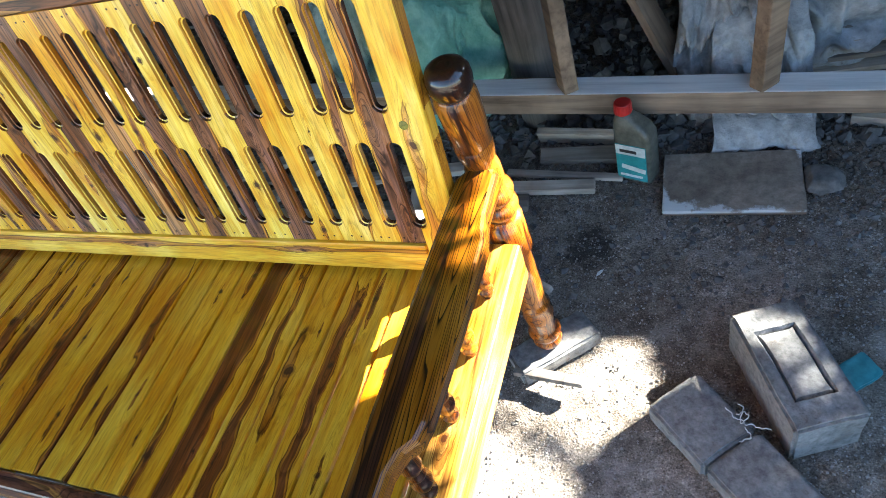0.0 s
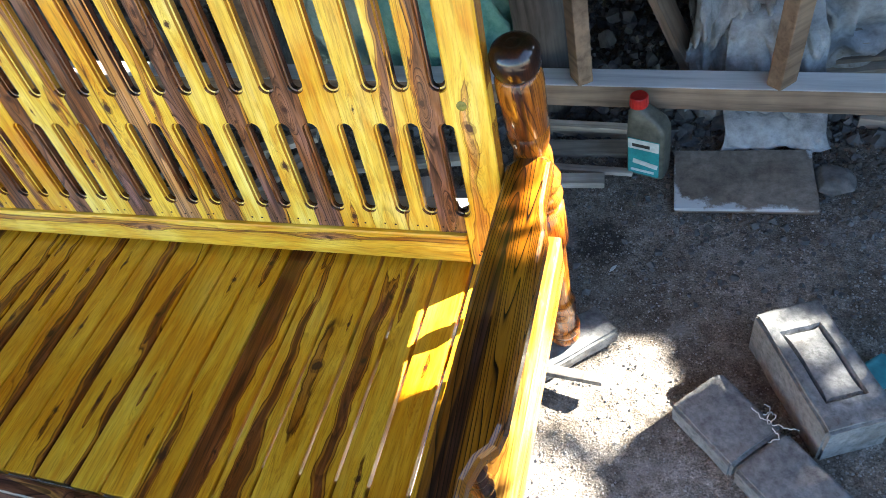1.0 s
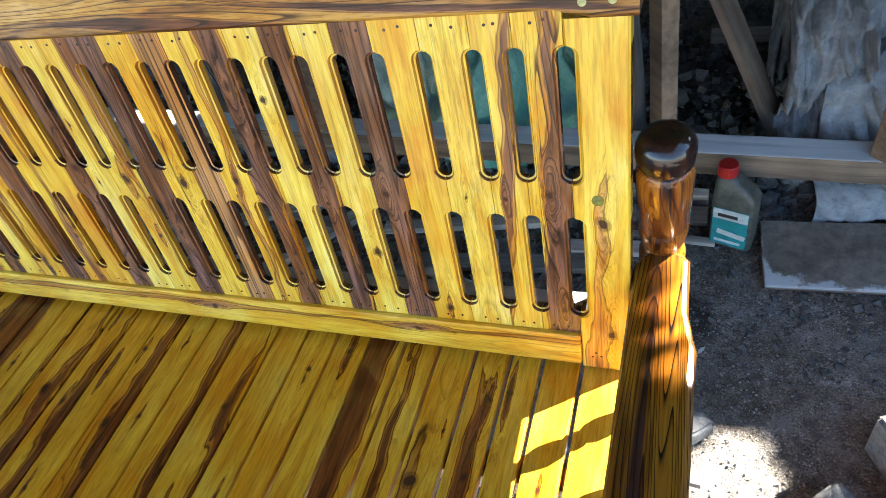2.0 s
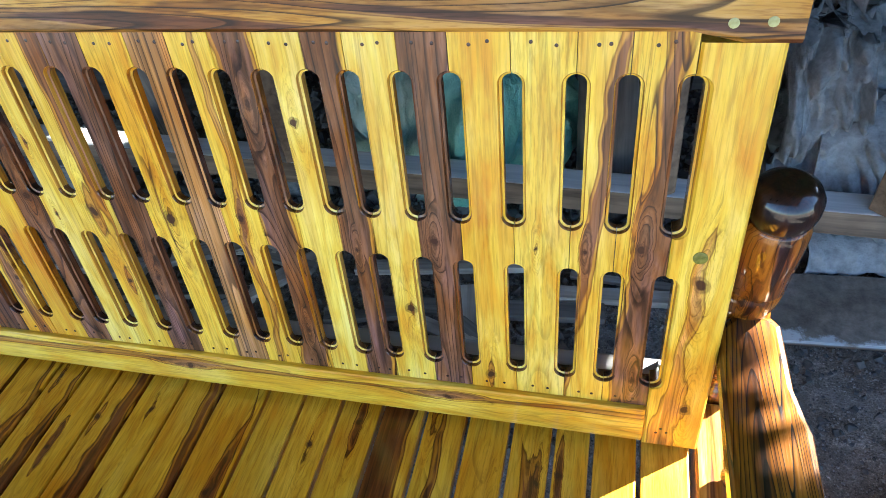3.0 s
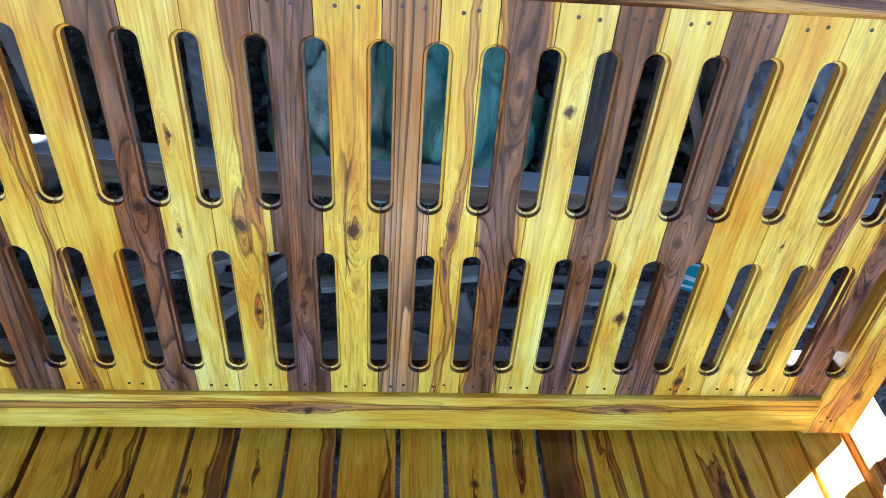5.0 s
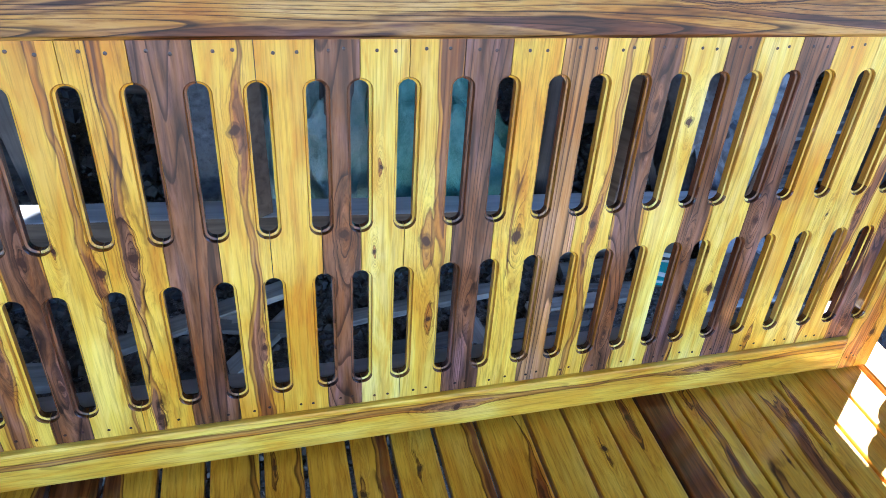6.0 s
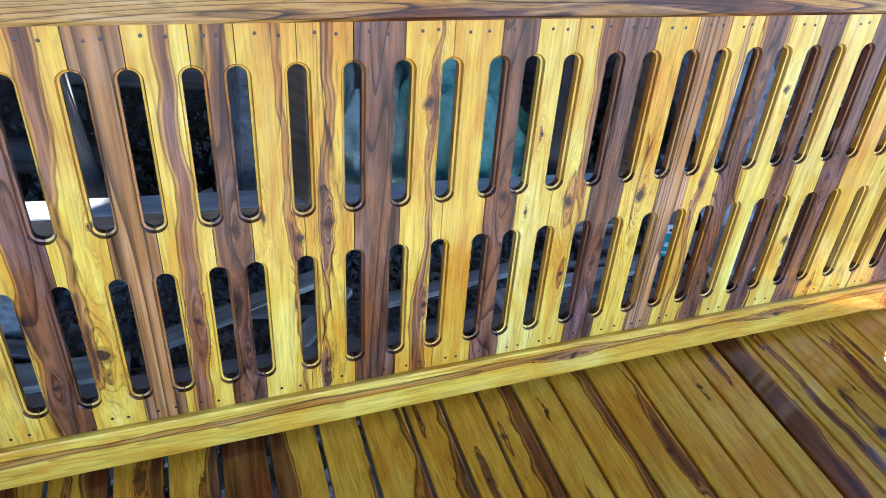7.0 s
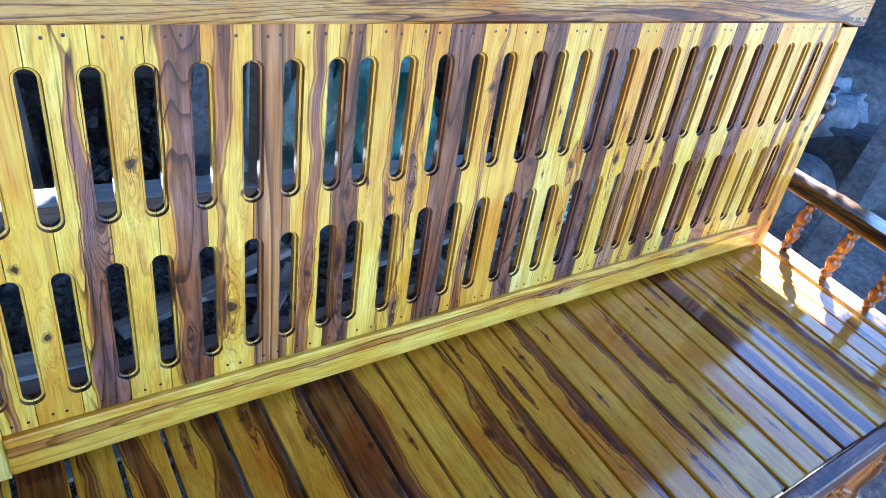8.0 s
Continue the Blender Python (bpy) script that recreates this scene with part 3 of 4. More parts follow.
stile = part("stile", stile_mesh(-0.0025, 0.062, True), teak_stile, bench, "pale yellow teak stile with dowels", LEAN)
stile.color = (0.20, 0.5, 0, 1)
grain(stile, (0.032, -0.001, 0.06, -0.055), [(0.030, 0.672, 1.3), (0.040, 0.485, 1.1)])
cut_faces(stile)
stile = part("stile", stile_mesh(-1.537, -1.4735, False), teak_stile, bench, "", LEAN)
stile.color = (0.3, 0, 0, 1)
grain(stile, (-1.50, 0.004, 0.02, -0.03), [(-1.51, 0.75, 1.0)])
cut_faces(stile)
rail = part("bottom_rail", box(-1.4735, -0.0030, -0.003, 0.028, 0.4224, 0.4796, 0.004), teak_rail, bench, "pale yellow teak bottom rail", LEAN)
rail.color = (0.28, 0.7, 0, 1)
grain(rail, (0.4625, 0.005, 0.003, 0.0), [(0.460, -0.245, 0.9), (0.455, -0.62, 0.9)])


def crest():
    top = lambda x: 1.035 + 0.025 * math.cos((x + 0.737) / 0.8 * math.pi / 2)
    xs = [-1.545 + 1.615 * i / 40 for i in range(41)]
    bm = bmesh.new()
    rows = []
    for x in xs:
        lo = 0.9285 if -1.474 < x < -0.003 else 0.9195
        hi = top(x)
        rows.append([bm.verts.new(p) for p in ((x, -0.001, lo), (x, -0.004, lo + 0.004), (x, -0.004, hi - 0.006), (x, 0.004, hi), (x, 0.026, hi), (x, 0.032, hi - 0.006), (x, 0.032, lo))])
    for a, b in zip(rows, rows[1:]):
        for k in range(7):
            bm.faces.new((a[k], a[(k + 1) % 7], b[(k + 1) % 7], b[k]))
    bm.faces.new(rows[0])
    bm.faces.new(rows[-1])
    return bm


ob = part("top_rail", crest(), teak_crest, bench, "brown figured teak top rail", LEAN)
ob.color = (0.48, 0.35, 0, 1)
# beam timber gives this rail the same sky-paled top face
ob = part("rear_rail", box(-1.5, 0.03, 0.0305, 0.058, 0.415, 0.506, 0.003), beam_timber, bench, "plain unvarnished rear rail", LEAN)
ob.color = (0.2, 0, 0, 1)

# pegs: two at each slat's top and bottom, three in each corner
peg_shape = mesh_of("peg", turned([(0.0018, -0.001), (0.0018, 0.0003), (0.0009, 0.0005)], 8), dark_teak)
corner_shape = mesh_of("dowel", turned([(0.0042, -0.001), (0.0042, 0.0006), (0.002, 0.001)], 12), peg_mat)
FACE = Matrix.Rotation(radians(90), 4, "X")


def peg(name, shape, x, z, y=0.004):
    ob = new(name, shape)
    ob.parent = bench
    ob.matrix_basis = LEAN @ Matrix.Translation((x, y, z)) @ FACE


for xr, xl in zip(SEAMS, SEAMS[1:]):
    mid, d = (xl + xr) / 2, (xr - xl) * 0.17
    for side in (-1, 1):
        peg("peg", peg_shape, mid + side * d + random.uniform(-0.003, 0.003), 0.917 + random.uniform(-0.002, 0.002))
        peg("peg", peg_shape, mid + side * d + random.uniform(-0.003, 0.003), 0.491 + random.uniform(-0.002, 0.002))
for x, z in ((0.018, 0.936), (0.046, 0.937), (0.034, 0.958), (-1.49, 0.936), (-1.52, 0.937), (-1.505, 0.958)):
    peg("dowel", corner_shape, x, z, -0.004)
for x, z in ((0.012, 0.438), (0.017, 0.446), (0.024, 0.440), (-1.486, 0.438), (-1.492, 0.446), (-1.50, 0.440)):
    peg("peg", peg_shape, x, z, 0.0005)

plug = mesh_of("plug", turned([(0.0072, -0.001), (0.0072, 0.0006), (0.004, 0.001)], 14), mottled("olive_plug", (0.10, 0.10, 0.015), (0.24, 0.22, 0.04), 200.0, rough=0.25, bump=0.1))
peg("plug", plug, 0.026, 0.706, 0.0005)

# seat planks, laid front to back
GAPS = [0.057, -0.005, -0.062, -0.110, -0.165, -0.224, -0.282, -0.343, -0.402, -0.459, -0.515, -0.587, -0.647, -0.708, -0.762, -0.818, -0.871,
        -0.935, -0.991, -1.056, -1.115, -1.177, -1.238, -1.308, -1.364, -1.418, -1.475, -1.531]
SEAT_DARK = [0.36, 0.28, 0.34, 0.36, 0.28, 0.45, 1.05, 0.36, 0.20, 0.32, 0.40, 0.55, 0.28, 0.55, 0.36, 0.32, 0.40, 0.45, 0.36, 1.15, 0.55, 0.62, 1.0, 0.75, 0.60, 1.0, 1.0]
# half width of each plank's heartwood band, in mm
SEAT_BAND = [-14, -12, -4, 7, -12, 8, 40, -12, -14, -10, 7, 9, -12, 10, -2, 6, 9, 2, 14, 40, 6, 14, 40, 12, 9, 40, 40]
for i, (xr, xl) in enumerate(zip(GAPS, GAPS[1:])):
    lift = random.uniform(-0.0012, 0.0006)
    bm = box(xl + 0.0028, xr - 0.0028, -0.394 + random.uniform(-0.002, 0.002), 0.098, SEAT_Z - 0.018 + lift, SEAT_Z + lift, 0.0028)
    tilt, twist = random.uniform(-0.015, 0.015), random.uniform(-0.03, 0.03)
    for v in bm.verts:
        v.co.z += (v.co.x - (xl + xr) / 2) * (tilt + twist * (v.co.y + 0.15))
    ob = part("seat_plank", bm, teak_seat, bench)
    ob.color = (SEAT_DARK[i], random.uniform(0.2, 0.6) if i < 13 else random.uniform(0.4, 0.8), 0, 1)
    lens = 1.5 if i in (0, 4, 7, 13, 16) else random.choice((0.5, 0.7, 0.9))
    at = [(random.uniform(xl + 0.012, xr - 0.012), random.uniform(-0.34, -0.1), lens), (random.uniform(xl + 0.01, xr - 0.01), random.uniform(-0.1, 0.08), random.choice((0.0, 0.6, 0.8)))]
    grain(ob, (random.choice((xl + 0.006, xr - 0.006, (xl + xr) / 2)), SEAT_BAND[i] / 1000, random.uniform(-0.06, 0.06), random.uniform(-0.04, 0.04)), at)
ob = part("front_rail", box(-1.62, 0.135, -0.424, -0.397, 0.395, SEAT_Z + 0.002, 0.007, 3), teak_crest, bench, "dark rounded front rail")
ob.color = (0.8, 0, 0, 1)
for y in (-0.33, -0.10):
    part("seat_bearer", box(-1.53, 0.056, y - 0.02, y + 0.02, 0.42, SEAT_Z - 0.0195, 0.002), teak_side, bench)


def arm_board(sign):
    inner, outer = 0.063, 0.138
    half = [(0.078, 0.135), (inner, 0.110), (inner, -0.10), (inner, -0.30), (0.064, -0.40), (0.066, -0.47), (0.085, -0.497), (0.105, -0.47), (0.112, -0.40), (0.113, -0.345),
            (0.122, -0.318), (0.136, -0.303), (0.141, -0.28), (0.143, -0.15), (0.143, -0.01), (0.139, 0.005), (0.132, 0.04), (0.130, 0.125), (0.122, 0.135)]
    def ring(z, shrink):
        cx, cy = 0.1, -0.15
        return [(x + (shrink if x < cx else -shrink), y + (shrink if y < -0.45 else -shrink if y > 0.12 else 0), z) for x, y in half]
    rings = [ring(0.6255, 0.003), ring(0.6285, 0), ring(0.646, 0), ring(0.6525, 0.003), ring(0.655, 0.008)]
    bm = loft(rings)
    if sign < 0:
        bmesh.ops.transform(bm, matrix=Matrix.Translation((-1.475, 0, 0)) @ Matrix.Diagonal((-1, 1, 1, 1)), verts=bm.verts)
    return bm


POST = [(0.020, 0.0), (0.028, 0.003), (0.033, 0.018), (0.030, 0.030), (0.024, 0.036), (0.034, 0.046), (0.036, 0.060), (0.030, 0.070), (0.027, 0.080), (0.030, 0.110), (0.033, 0.150),
        (0.028, 0.170), (0.032, 0.178), (0.028, 0.186), (0.026, 0.200), (0.028, 0.30), (0.029, 0.40), (0.036, 0.402), (0.036, 0.50), (0.029, 0.502), (0.026, 0.512), (0.034, 0.522), (0.037, 0.534), (0.033, 0.546),
        (0.026, 0.552), (0.035, 0.562), (0.037, 0.574), (0.032, 0.586), (0.027, 0.592), (0.029, 0.605), (0.029, 0.635), (0.026, 0.650), (0.0245, 0.654), (0.0285, 0.668), (0.0300, 0.680), (0.0308, 0.696), (0.0292, 0.698),
        (0.0308, 0.700), (0.0328, 0.780), (0.0322, 0.797), (0.0300, 0.8025), (0.0288, 0.806), (0.0300, 0.810), (0.0322, 0.816), (0.0334, 0.826), (0.0328, 0.838), (0.0278, 0.848), (0.0200, 0.8535), (0.0130, 0.8555), (0.0105, 0.8535), (0.0080, 0.8545), (0.002, 0.855)]


SPINDLE = [(0.008, 0.0), (0.009, 0.010), (0.013, 0.014), (0.013, 0.020), (0.008, 0.024), (0.012, 0.032), (0.016, 0.046), (0.015, 0.054), (0.009, 0.062), (0.013, 0.067), (0.013, 0.072), (0.009, 0.077),
           (0.014, 0.086), (0.016, 0.098), (0.012, 0.110), (0.008, 0.118), (0.013, 0.124), (0.013, 0.130), (0.009, 0.134), (0.009, 0.148)]
spindle_shape = mesh_of("spindle", turned(SPINDLE, 18), teak_turned, True)


def side(sign):
    """One arm of the bench: armrest, posts with legs, side rail and spindles."""
    mx = lambda x: x if sign > 0 else -1.475 - x
    ob = part("armrest", arm_board(sign), teak_arm, bench, "dark-grained armrest with a waved edge")
    ob.color = (0.50, 0.4, 0, 1)
    xs = sorted((mx(0.0615), mx(0.128)))
    ob = part("side_rail", box(xs[0], xs[1], -0.396, 0.13, 0.395, SEAT_Z + 0.003, 0.006, 3), teak_side, bench)
    ob.color = (0.35, 0.4, 0, 1)
    low, high = Vector((mx(0.090), 0.215, 0.045)), Vector((mx(0.0965), 0.128, 0.848))
    d = high - low
    ob = part("back_post", turned([(r, z * d.length / 0.857) for r, z in POST if z <= 0.8065], 36), teak_turned, bench, "turned post with a domed knob", Matrix.Translation(low) @ d.to_track_quat("Z", "Y").to_matrix().to_4x4(), True)
    ob.color = (0.5, 0.5, 0, 1)
    k = d.length / 0.857
    ob = part("finial", turned([(r, z * k) for r, z in POST if z >= 0.803], 36), teak_knob, bench, "near-black glossy domed finial", ob.matrix_basis.copy(), True)
    ob.color = (0.9, 0, 0, 1)
    ob = part("front_leg", turned([(r, z) for r, z in POST if z < 0.6] + [(0.022, 0.6)], 28), teak_turned, bench, "", pose(mx(0.098), -0.395, 0.03), True)
    ob.color = (0.4, 0, 0, 1)
    for y in (0.020, -0.088, -0.196, -0.304):
        ob = new("spindle", spindle_shape)
        ob.parent = bench
        ob.matrix_basis = pose(mx(0.0985), y, SEAT_Z + 0.001, 0, 0, random.uniform(0, 360))
        ob.color = (0.45, 0.5, 0, 1)


side(1)
side(-1)

# ---- a tree added out of view beside the yard, whose leaves break the sun ----

# openings in the leaves, drawn on the ground where sun patches should land
GAP_A = [(0.325, 0.292), (0.350, 0.140), (0.218, -0.006), (0.11, 0.030), (-0.02, 0.055), (0.013, 0.168), (0.10, 0.185), (0.175, 0.205), (0.22, 0.265)]
GAP_B = [(-0.01, 0.0), (0.10, -0.024), (0.215, -0.085), (0.24, -0.30), (0.0, -0.60), (-0.30, -0.95), (-0.50, -0.90), (-0.575, -0.80), (-0.590, -0.685), (-0.725, -0.690), (-0.745, -0.77), (-0.800, -0.77), (-0.825, -0.50), (-0.60, -0.36), (-0.30, -0.14)]
GAP_C = [(-2.04, 0.50), (-1.76, 0.50), (-1.74, 0.63), (-2.02, 0.63)]
GAP_D = [(-1.50, -0.34), (-0.02, -0.34), (-0.02, 0.0), (-1.50, 0.0)]
SMALL_GAPS = [(0.40, 0.135, 0.035), (0.457, 0.005, 0.050), (0.478, -0.05, 0.045), (0.418, 0.069, 0.03), (0.36, 0.10, 0.02), (-0.95, 0.28, 0.02)]


def inside(x, y, poly):
    hit = False
    for (x0, y0), (x1, y1) in zip(poly, poly[1:] + poly[:1]):
        if (y0 > y) != (y1 > y) and x < x0 + (y - y0) / (y1 - y0) * (x1 - x0):
            hit = not hit
    return hit


def rim(x, y):
    """The distance from a point to the nearest gap's edge."""
    best = min(math.hypot(x - a, y - c) - r for a, c, r in SMALL_GAPS)
    for poly in (GAP_A, GAP_B, GAP_C):
        for (x0, y0), (x1, y1) in zip(poly, poly[1:] + poly[:1]):
            dx, dy = x1 - x0, y1 - y0
            f = max(0.0, min(1.0, ((x - x0) * dx + (y - y0) * dy) / (dx * dx + dy * dy)))
            best = min(best, math.hypot(x - x0 - f * dx, y - y0 - f * dy))
    return best


def foliage():
    """Leaves of the unseen tree, between the sun and the bench, left out over the gaps."""
    rng = random.Random(11)
    verts, faces = [], []
    side_a = SUN.orthogonal().normalized()
    side_b = SUN.cross(side_a)
    for _ in range(24000):
        gx, gy = (rng.uniform(-3.4, 1.7), rng.uniform(-1.3, 2.4)) if rng.random() < 0.6 else (rng.uniform(-1.7, -0.4), rng.uniform(-1.3, -0.2)) if rng.random() < 0.5 else (rng.uniform(-0.5, 0.7), rng.uniform(-0.6, 0.5))
        wob = 0.012
        px, py = gx + rng.uniform(-wob, wob), gy + rng.uniform(-wob, wob)
        if inside(px, py, GAP_D) and noise.noise((gx * 9, gy * 9, 3)) > -0.12:
            continue
        if any(inside(px, py, poly) for poly in (GAP_A, GAP_B, GAP_C)) or any(math.hypot(gx - a, gy - c) < r for a, c, r in SMALL_GAPS):
            continue
        if math.hypot((gx + 0.85) / 2.55, (gy - 0.55) / 1.95) > 1 + 0.10 * noise.noise((gx * 2, gy * 2, 0)) + rng.uniform(-0.06, 0.06):
            continue
        o = Vector((gx, gy, 0)) + SUN * (3.6 + 0.6 * noise.noise((gx * 1.3, gy * 1.3, 8)) + rng.uniform(-0.5, 0.5))
        a = rng.uniform(0, math.tau)
        u = (side_a * math.cos(a) + side_b * math.sin(a) + SUN * rng.uniform(-0.35, 0.35)).normalized()
        w = SUN.cross(u).normalized()
        # small leaves at the rims of the gaps
        size = max(0.016, min(0.09, rim(gx, gy) * 0.85))
        k = len(verts)
        for p, q in ((-1.0, 0), (-0.3, -0.42), (0.5, -0.3), (1.1, 0), (0.5, 0.3), (-0.3, 0.42)):
            verts.append(o + u * p * size + w * q * size)
        faces.append(tuple(range(k, k + 6)))
    me = bpy.data.meshes.new("tree_leaves")
    me.from_pydata(verts, [], faces)
    me.materials.append(leaf_green)
    return me


tree = empty("tree", "leafy green tree added out of view to break the sun", "tree")
crown = new("crown", foliage())
crown.parent = tree


def limb(points, r0, r1):
    """A tapered, slightly bent branch through the points."""
    rings = []
    n = len(points)
    for i, p in enumerate(points):
        p = Vector(p)
        d = (Vector(points[min(i + 1, n - 1)]) - Vector(points[max(i - 1, 0)])).normalized()
        a = d.orthogonal().normalized()
        e = d.cross(a)
        r = r0 + (r1 - r0) * i / (n - 1)
        rings.append([p + (a * math.cos(math.tau * k / 12) + e * math.sin(math.tau * k / 12)) * r * (1 + 0.12 * noise.noise((k, i, r0 * 50))) for k in range(12)])
    return loft(rings)


BASE, FORK = Vector((3.45, 2.55, -0.03)), Vector((3.2, 2.45, 1.55))
part("trunk", limb([BASE, BASE.lerp(FORK, 0.3) + Vector((0.03, 0, 0)), BASE.lerp(FORK, 0.7), FORK], 0.15, 0.10), dark_timber, tree, "", I4, True)
for tip in ((0.6, 3.6, 2.1), (2.5, 4.0, 2.2), (3.9, 3.7, 2.2), (3.6, 2.2, 2.1), (0.2, 2.6, 1.95), (-0.3, 1.7, 2.0)):
    tip = Vector(tip)
    part("limb", limb([FORK, FORK.lerp(tip, 0.35) + Vector((0, 0, 0.12)), FORK.lerp(tip, 0.7) + Vector((0, 0, 0.1)), tip], 0.06, 0.015), dark_timber, tree, "", I4, True)

# ---- behind the bench: a timber frame lying on edge, junk and rubble ----
timber_frame = empty("timber_frame", "raw timber frame standing on edge behind the bench", "frame")


def beam_z(x):
    return 0.207 - 0.05 * x


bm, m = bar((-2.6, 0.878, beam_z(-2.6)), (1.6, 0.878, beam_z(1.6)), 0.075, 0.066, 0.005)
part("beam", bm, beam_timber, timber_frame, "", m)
for x, lean in ((0.055, 0.02), (0.522, -0.03), (-0.86, 0.02), (-1.75, 0.0)):
    bm, m = bar((x, 0.868, beam_z(x) + 0.033), (x - lean, 0.90, 1.3), 0.04, 0.056, 0.004)
    part("upright", bm, grey_timber_z, timber_frame, "", m)
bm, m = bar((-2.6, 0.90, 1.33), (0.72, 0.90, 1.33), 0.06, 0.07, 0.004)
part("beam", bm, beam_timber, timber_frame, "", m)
for x in (-1.6, 1.3):
    part("foot", rough_box(x - 0.1, x + 0.1, 0.82, 0.95, -0.01, beam_z(x) - 0.036, seed=int(x * 10)), cement, timber_frame, "cement block under the beam")


def sack(sx, sy, sz, seed, folds=0.06):
    """A slumped bag: rounded, flat below, with creases and folds."""
    bm = bmesh.new()
    bmesh.ops.create_icosphere(bm, subdivisions=6, radius=1)
    for v in bm.verts:
        d = v.co.normalized()
        q = d * 1.7 + Vector((seed * 5.3, seed * 1.7, 0))
        crease = 1 - abs(noise.noise(q * 1.1 + noise.noise_vector(q * 0.8) * 0.8)) * 2.4
        fine = 1 - abs(noise.noise(q * 3.2 + noise.noise_vector(q * 1.3) * 0.9)) * 2.2
        r = 1 + folds * (crease * 2.0 + fine * 0.5 + noise.noise(q * 0.7) * 3.5)
        p = Vector((d.x * sx, d.y * sy, d.z * sz)) * r
        p.z = max(p.z, -0.62 * sz + noise.noise(q * 3) * 0.004)
        v.co = p + Vector((0, 0, 0.62 * sz))
    return bm


def add_sack(name, x, y, z, sx, sy, sz, seed, mat, label, folds=0.06, rz=0):
    return thing(name, sack(sx, sy, sz, seed, folds), mat, label, "sack", m=pose(x, y, z, 0, 0, rz), smooth=True)


add_sack("plastic_sack", -0.40, 1.16, -0.01, 0.19, 0.16, 0.34, 3, tarp, "full green plastic sack standing by the timber frame", 0.11)
add_sack("plastic_sack", -0.69, 1.17, -0.01, 0.13, 0.12, 0.31, 6, pale_tarp, "crumpled pale green plastic sack beside a fuller one", 0.15)
add_sack("cloth_sack", 0.62, 1.27, -0.01, 0.22, 0.16, 0.26, 9, cloth, "large crumpled grey sackcloth heap", 0.13)


def drape(path, x0, width, spread, seed, depth):
    """A sheet of sackcloth laid along a path of (y, z), with hanging folds."""
    bm = bmesh.new()
    rows = []
    for i in range(71):
        f = i / 70 * (len(path) - 1)
        k = min(int(f), len(path) - 2)
        y, z = (path[k][a] + (path[k + 1][a] - path[k][a]) * (f - k) for a in (0, 1))
        s = i / 70
        row = []
        for n in range(56):
            u = n / 55
            x = x0 + (width + spread * s) * u + 0.025 * noise.noise((s * 4, u, 3 + seed))
            fold = depth * (1 - abs(noise.noise((u * 3.2 + s * 1.9, s * (2.6 + seed), 1 + seed))) * 2.6) + 0.42 * depth * (1 - abs(noise.noise((u * 7 - s * 4, s * (6 + 2 * seed), 5 + seed))) * 2.6) + 0.16 * depth * (1 - abs(noise.noise((u * 15 + s * 9, s * (14 + 4 * seed), 9 + seed))) * 2.4)
            row.append(bm.verts.new((x, y + fold * (0.7 if s < 0.8 else 0.3), max(0.006, z + fold * (0.45 if s < 0.3 else 0.12)))))
        rows.append(row)
    for a, d in zip(rows, rows[1:]):
        for n in range(55):
            bm.faces.new((a[n], a[n + 1], d[n + 1], d[n]))
    bmesh.ops.recalc_face_normals(bm, faces=bm.faces)
    bmesh.ops.solidify(bm, geom=bm.faces[:], thickness=0.003)
    return bm


thing("sackcloth", drape([(1.16, 0.30), (1.07, 0.30), (1.0, 0.26), (0.965, 0.20), (0.950, 0.12), (0.918, 0.085), (0.880, 0.058), (0.852, 0.012)], 0.405, 0.20, 0.06, 0, 0.036), cloth, "blue-grey sackcloth hanging behind the beam onto the soil", "cloth", smooth=True)
thing("sackcloth", drape([(1.34, 0.05), (1.28, 0.34), (1.20, 0.50), (1.10, 0.48), (1.03, 0.38), (1.0, 0.26), (0.985, 0.12), (0.98, 0.01)], 0.31, 0.17, 0.03, 4, 0.075), cloth, "crumpled heap of blue-grey sackcloth behind the beam", "cloth", smooth=True)
add_sack("cloth_sack", 1.75, 0.95, -0.01, 0.40, 0.26, 0.26, 14, cloth, "grey sackcloth bundle beside large stones", 0.12)


rack = empty("wooden_rack", "old grey timber rack standing behind the sackcloth", "rack")
for z in (0.45, 0.20):
    bm, m = bar((0.15, 1.43, z), (1.45, 1.43, z), 0.04, 0.05, 0.003)
    part("crossbar", bm, dark_timber_x, rack, "", m)
for x in (0.40, 0.62, 1.1, 1.4):
    bm, m = bar((x, 1.475, -0.01), (x + 0.01, 1.475, 0.75), 0.045, 0.05, 0.003)
    part("leg", bm, dark_timber, rack, "", m)


def log_mesh(length, r0, r1, seed, bend=0.02):
    rings = []
    for i in range(25):
        f = i / 24
        r = r0 + (r1 - r0) * f
        ring = []
        for k in range(20):
            a = math.tau * k / 20
            s = 1 + 0.16 * noise.noise((math.cos(a) * 1.2 + seed, math.sin(a) * 1.2, f * 5)) + 0.05 * noise.noise((math.cos(a) * 5, math.sin(a) * 5, f * 9 + seed))
            ring.append((r * s * math.cos(a) + bend * math.sin(f * 3), r * s * math.sin(a), f * length))
        rings.append(ring)
    return loft(rings)


thing("tree_trunk_post", log_mesh(1.6, 0.075, 0.06, 4), dark_timber, "old cracked grey tree-trunk post", "post", m=pose(-0.075, 1.06, -0.02, 2, -3, 0), smooth=True)


def plank(name, a, b, w, h, mat, label, roll=0, bevel=0.002):
    bm, m = bar(a, b, w, h, bevel, roll)
    return thing(name, bm, mat, label, "plank", m=m)


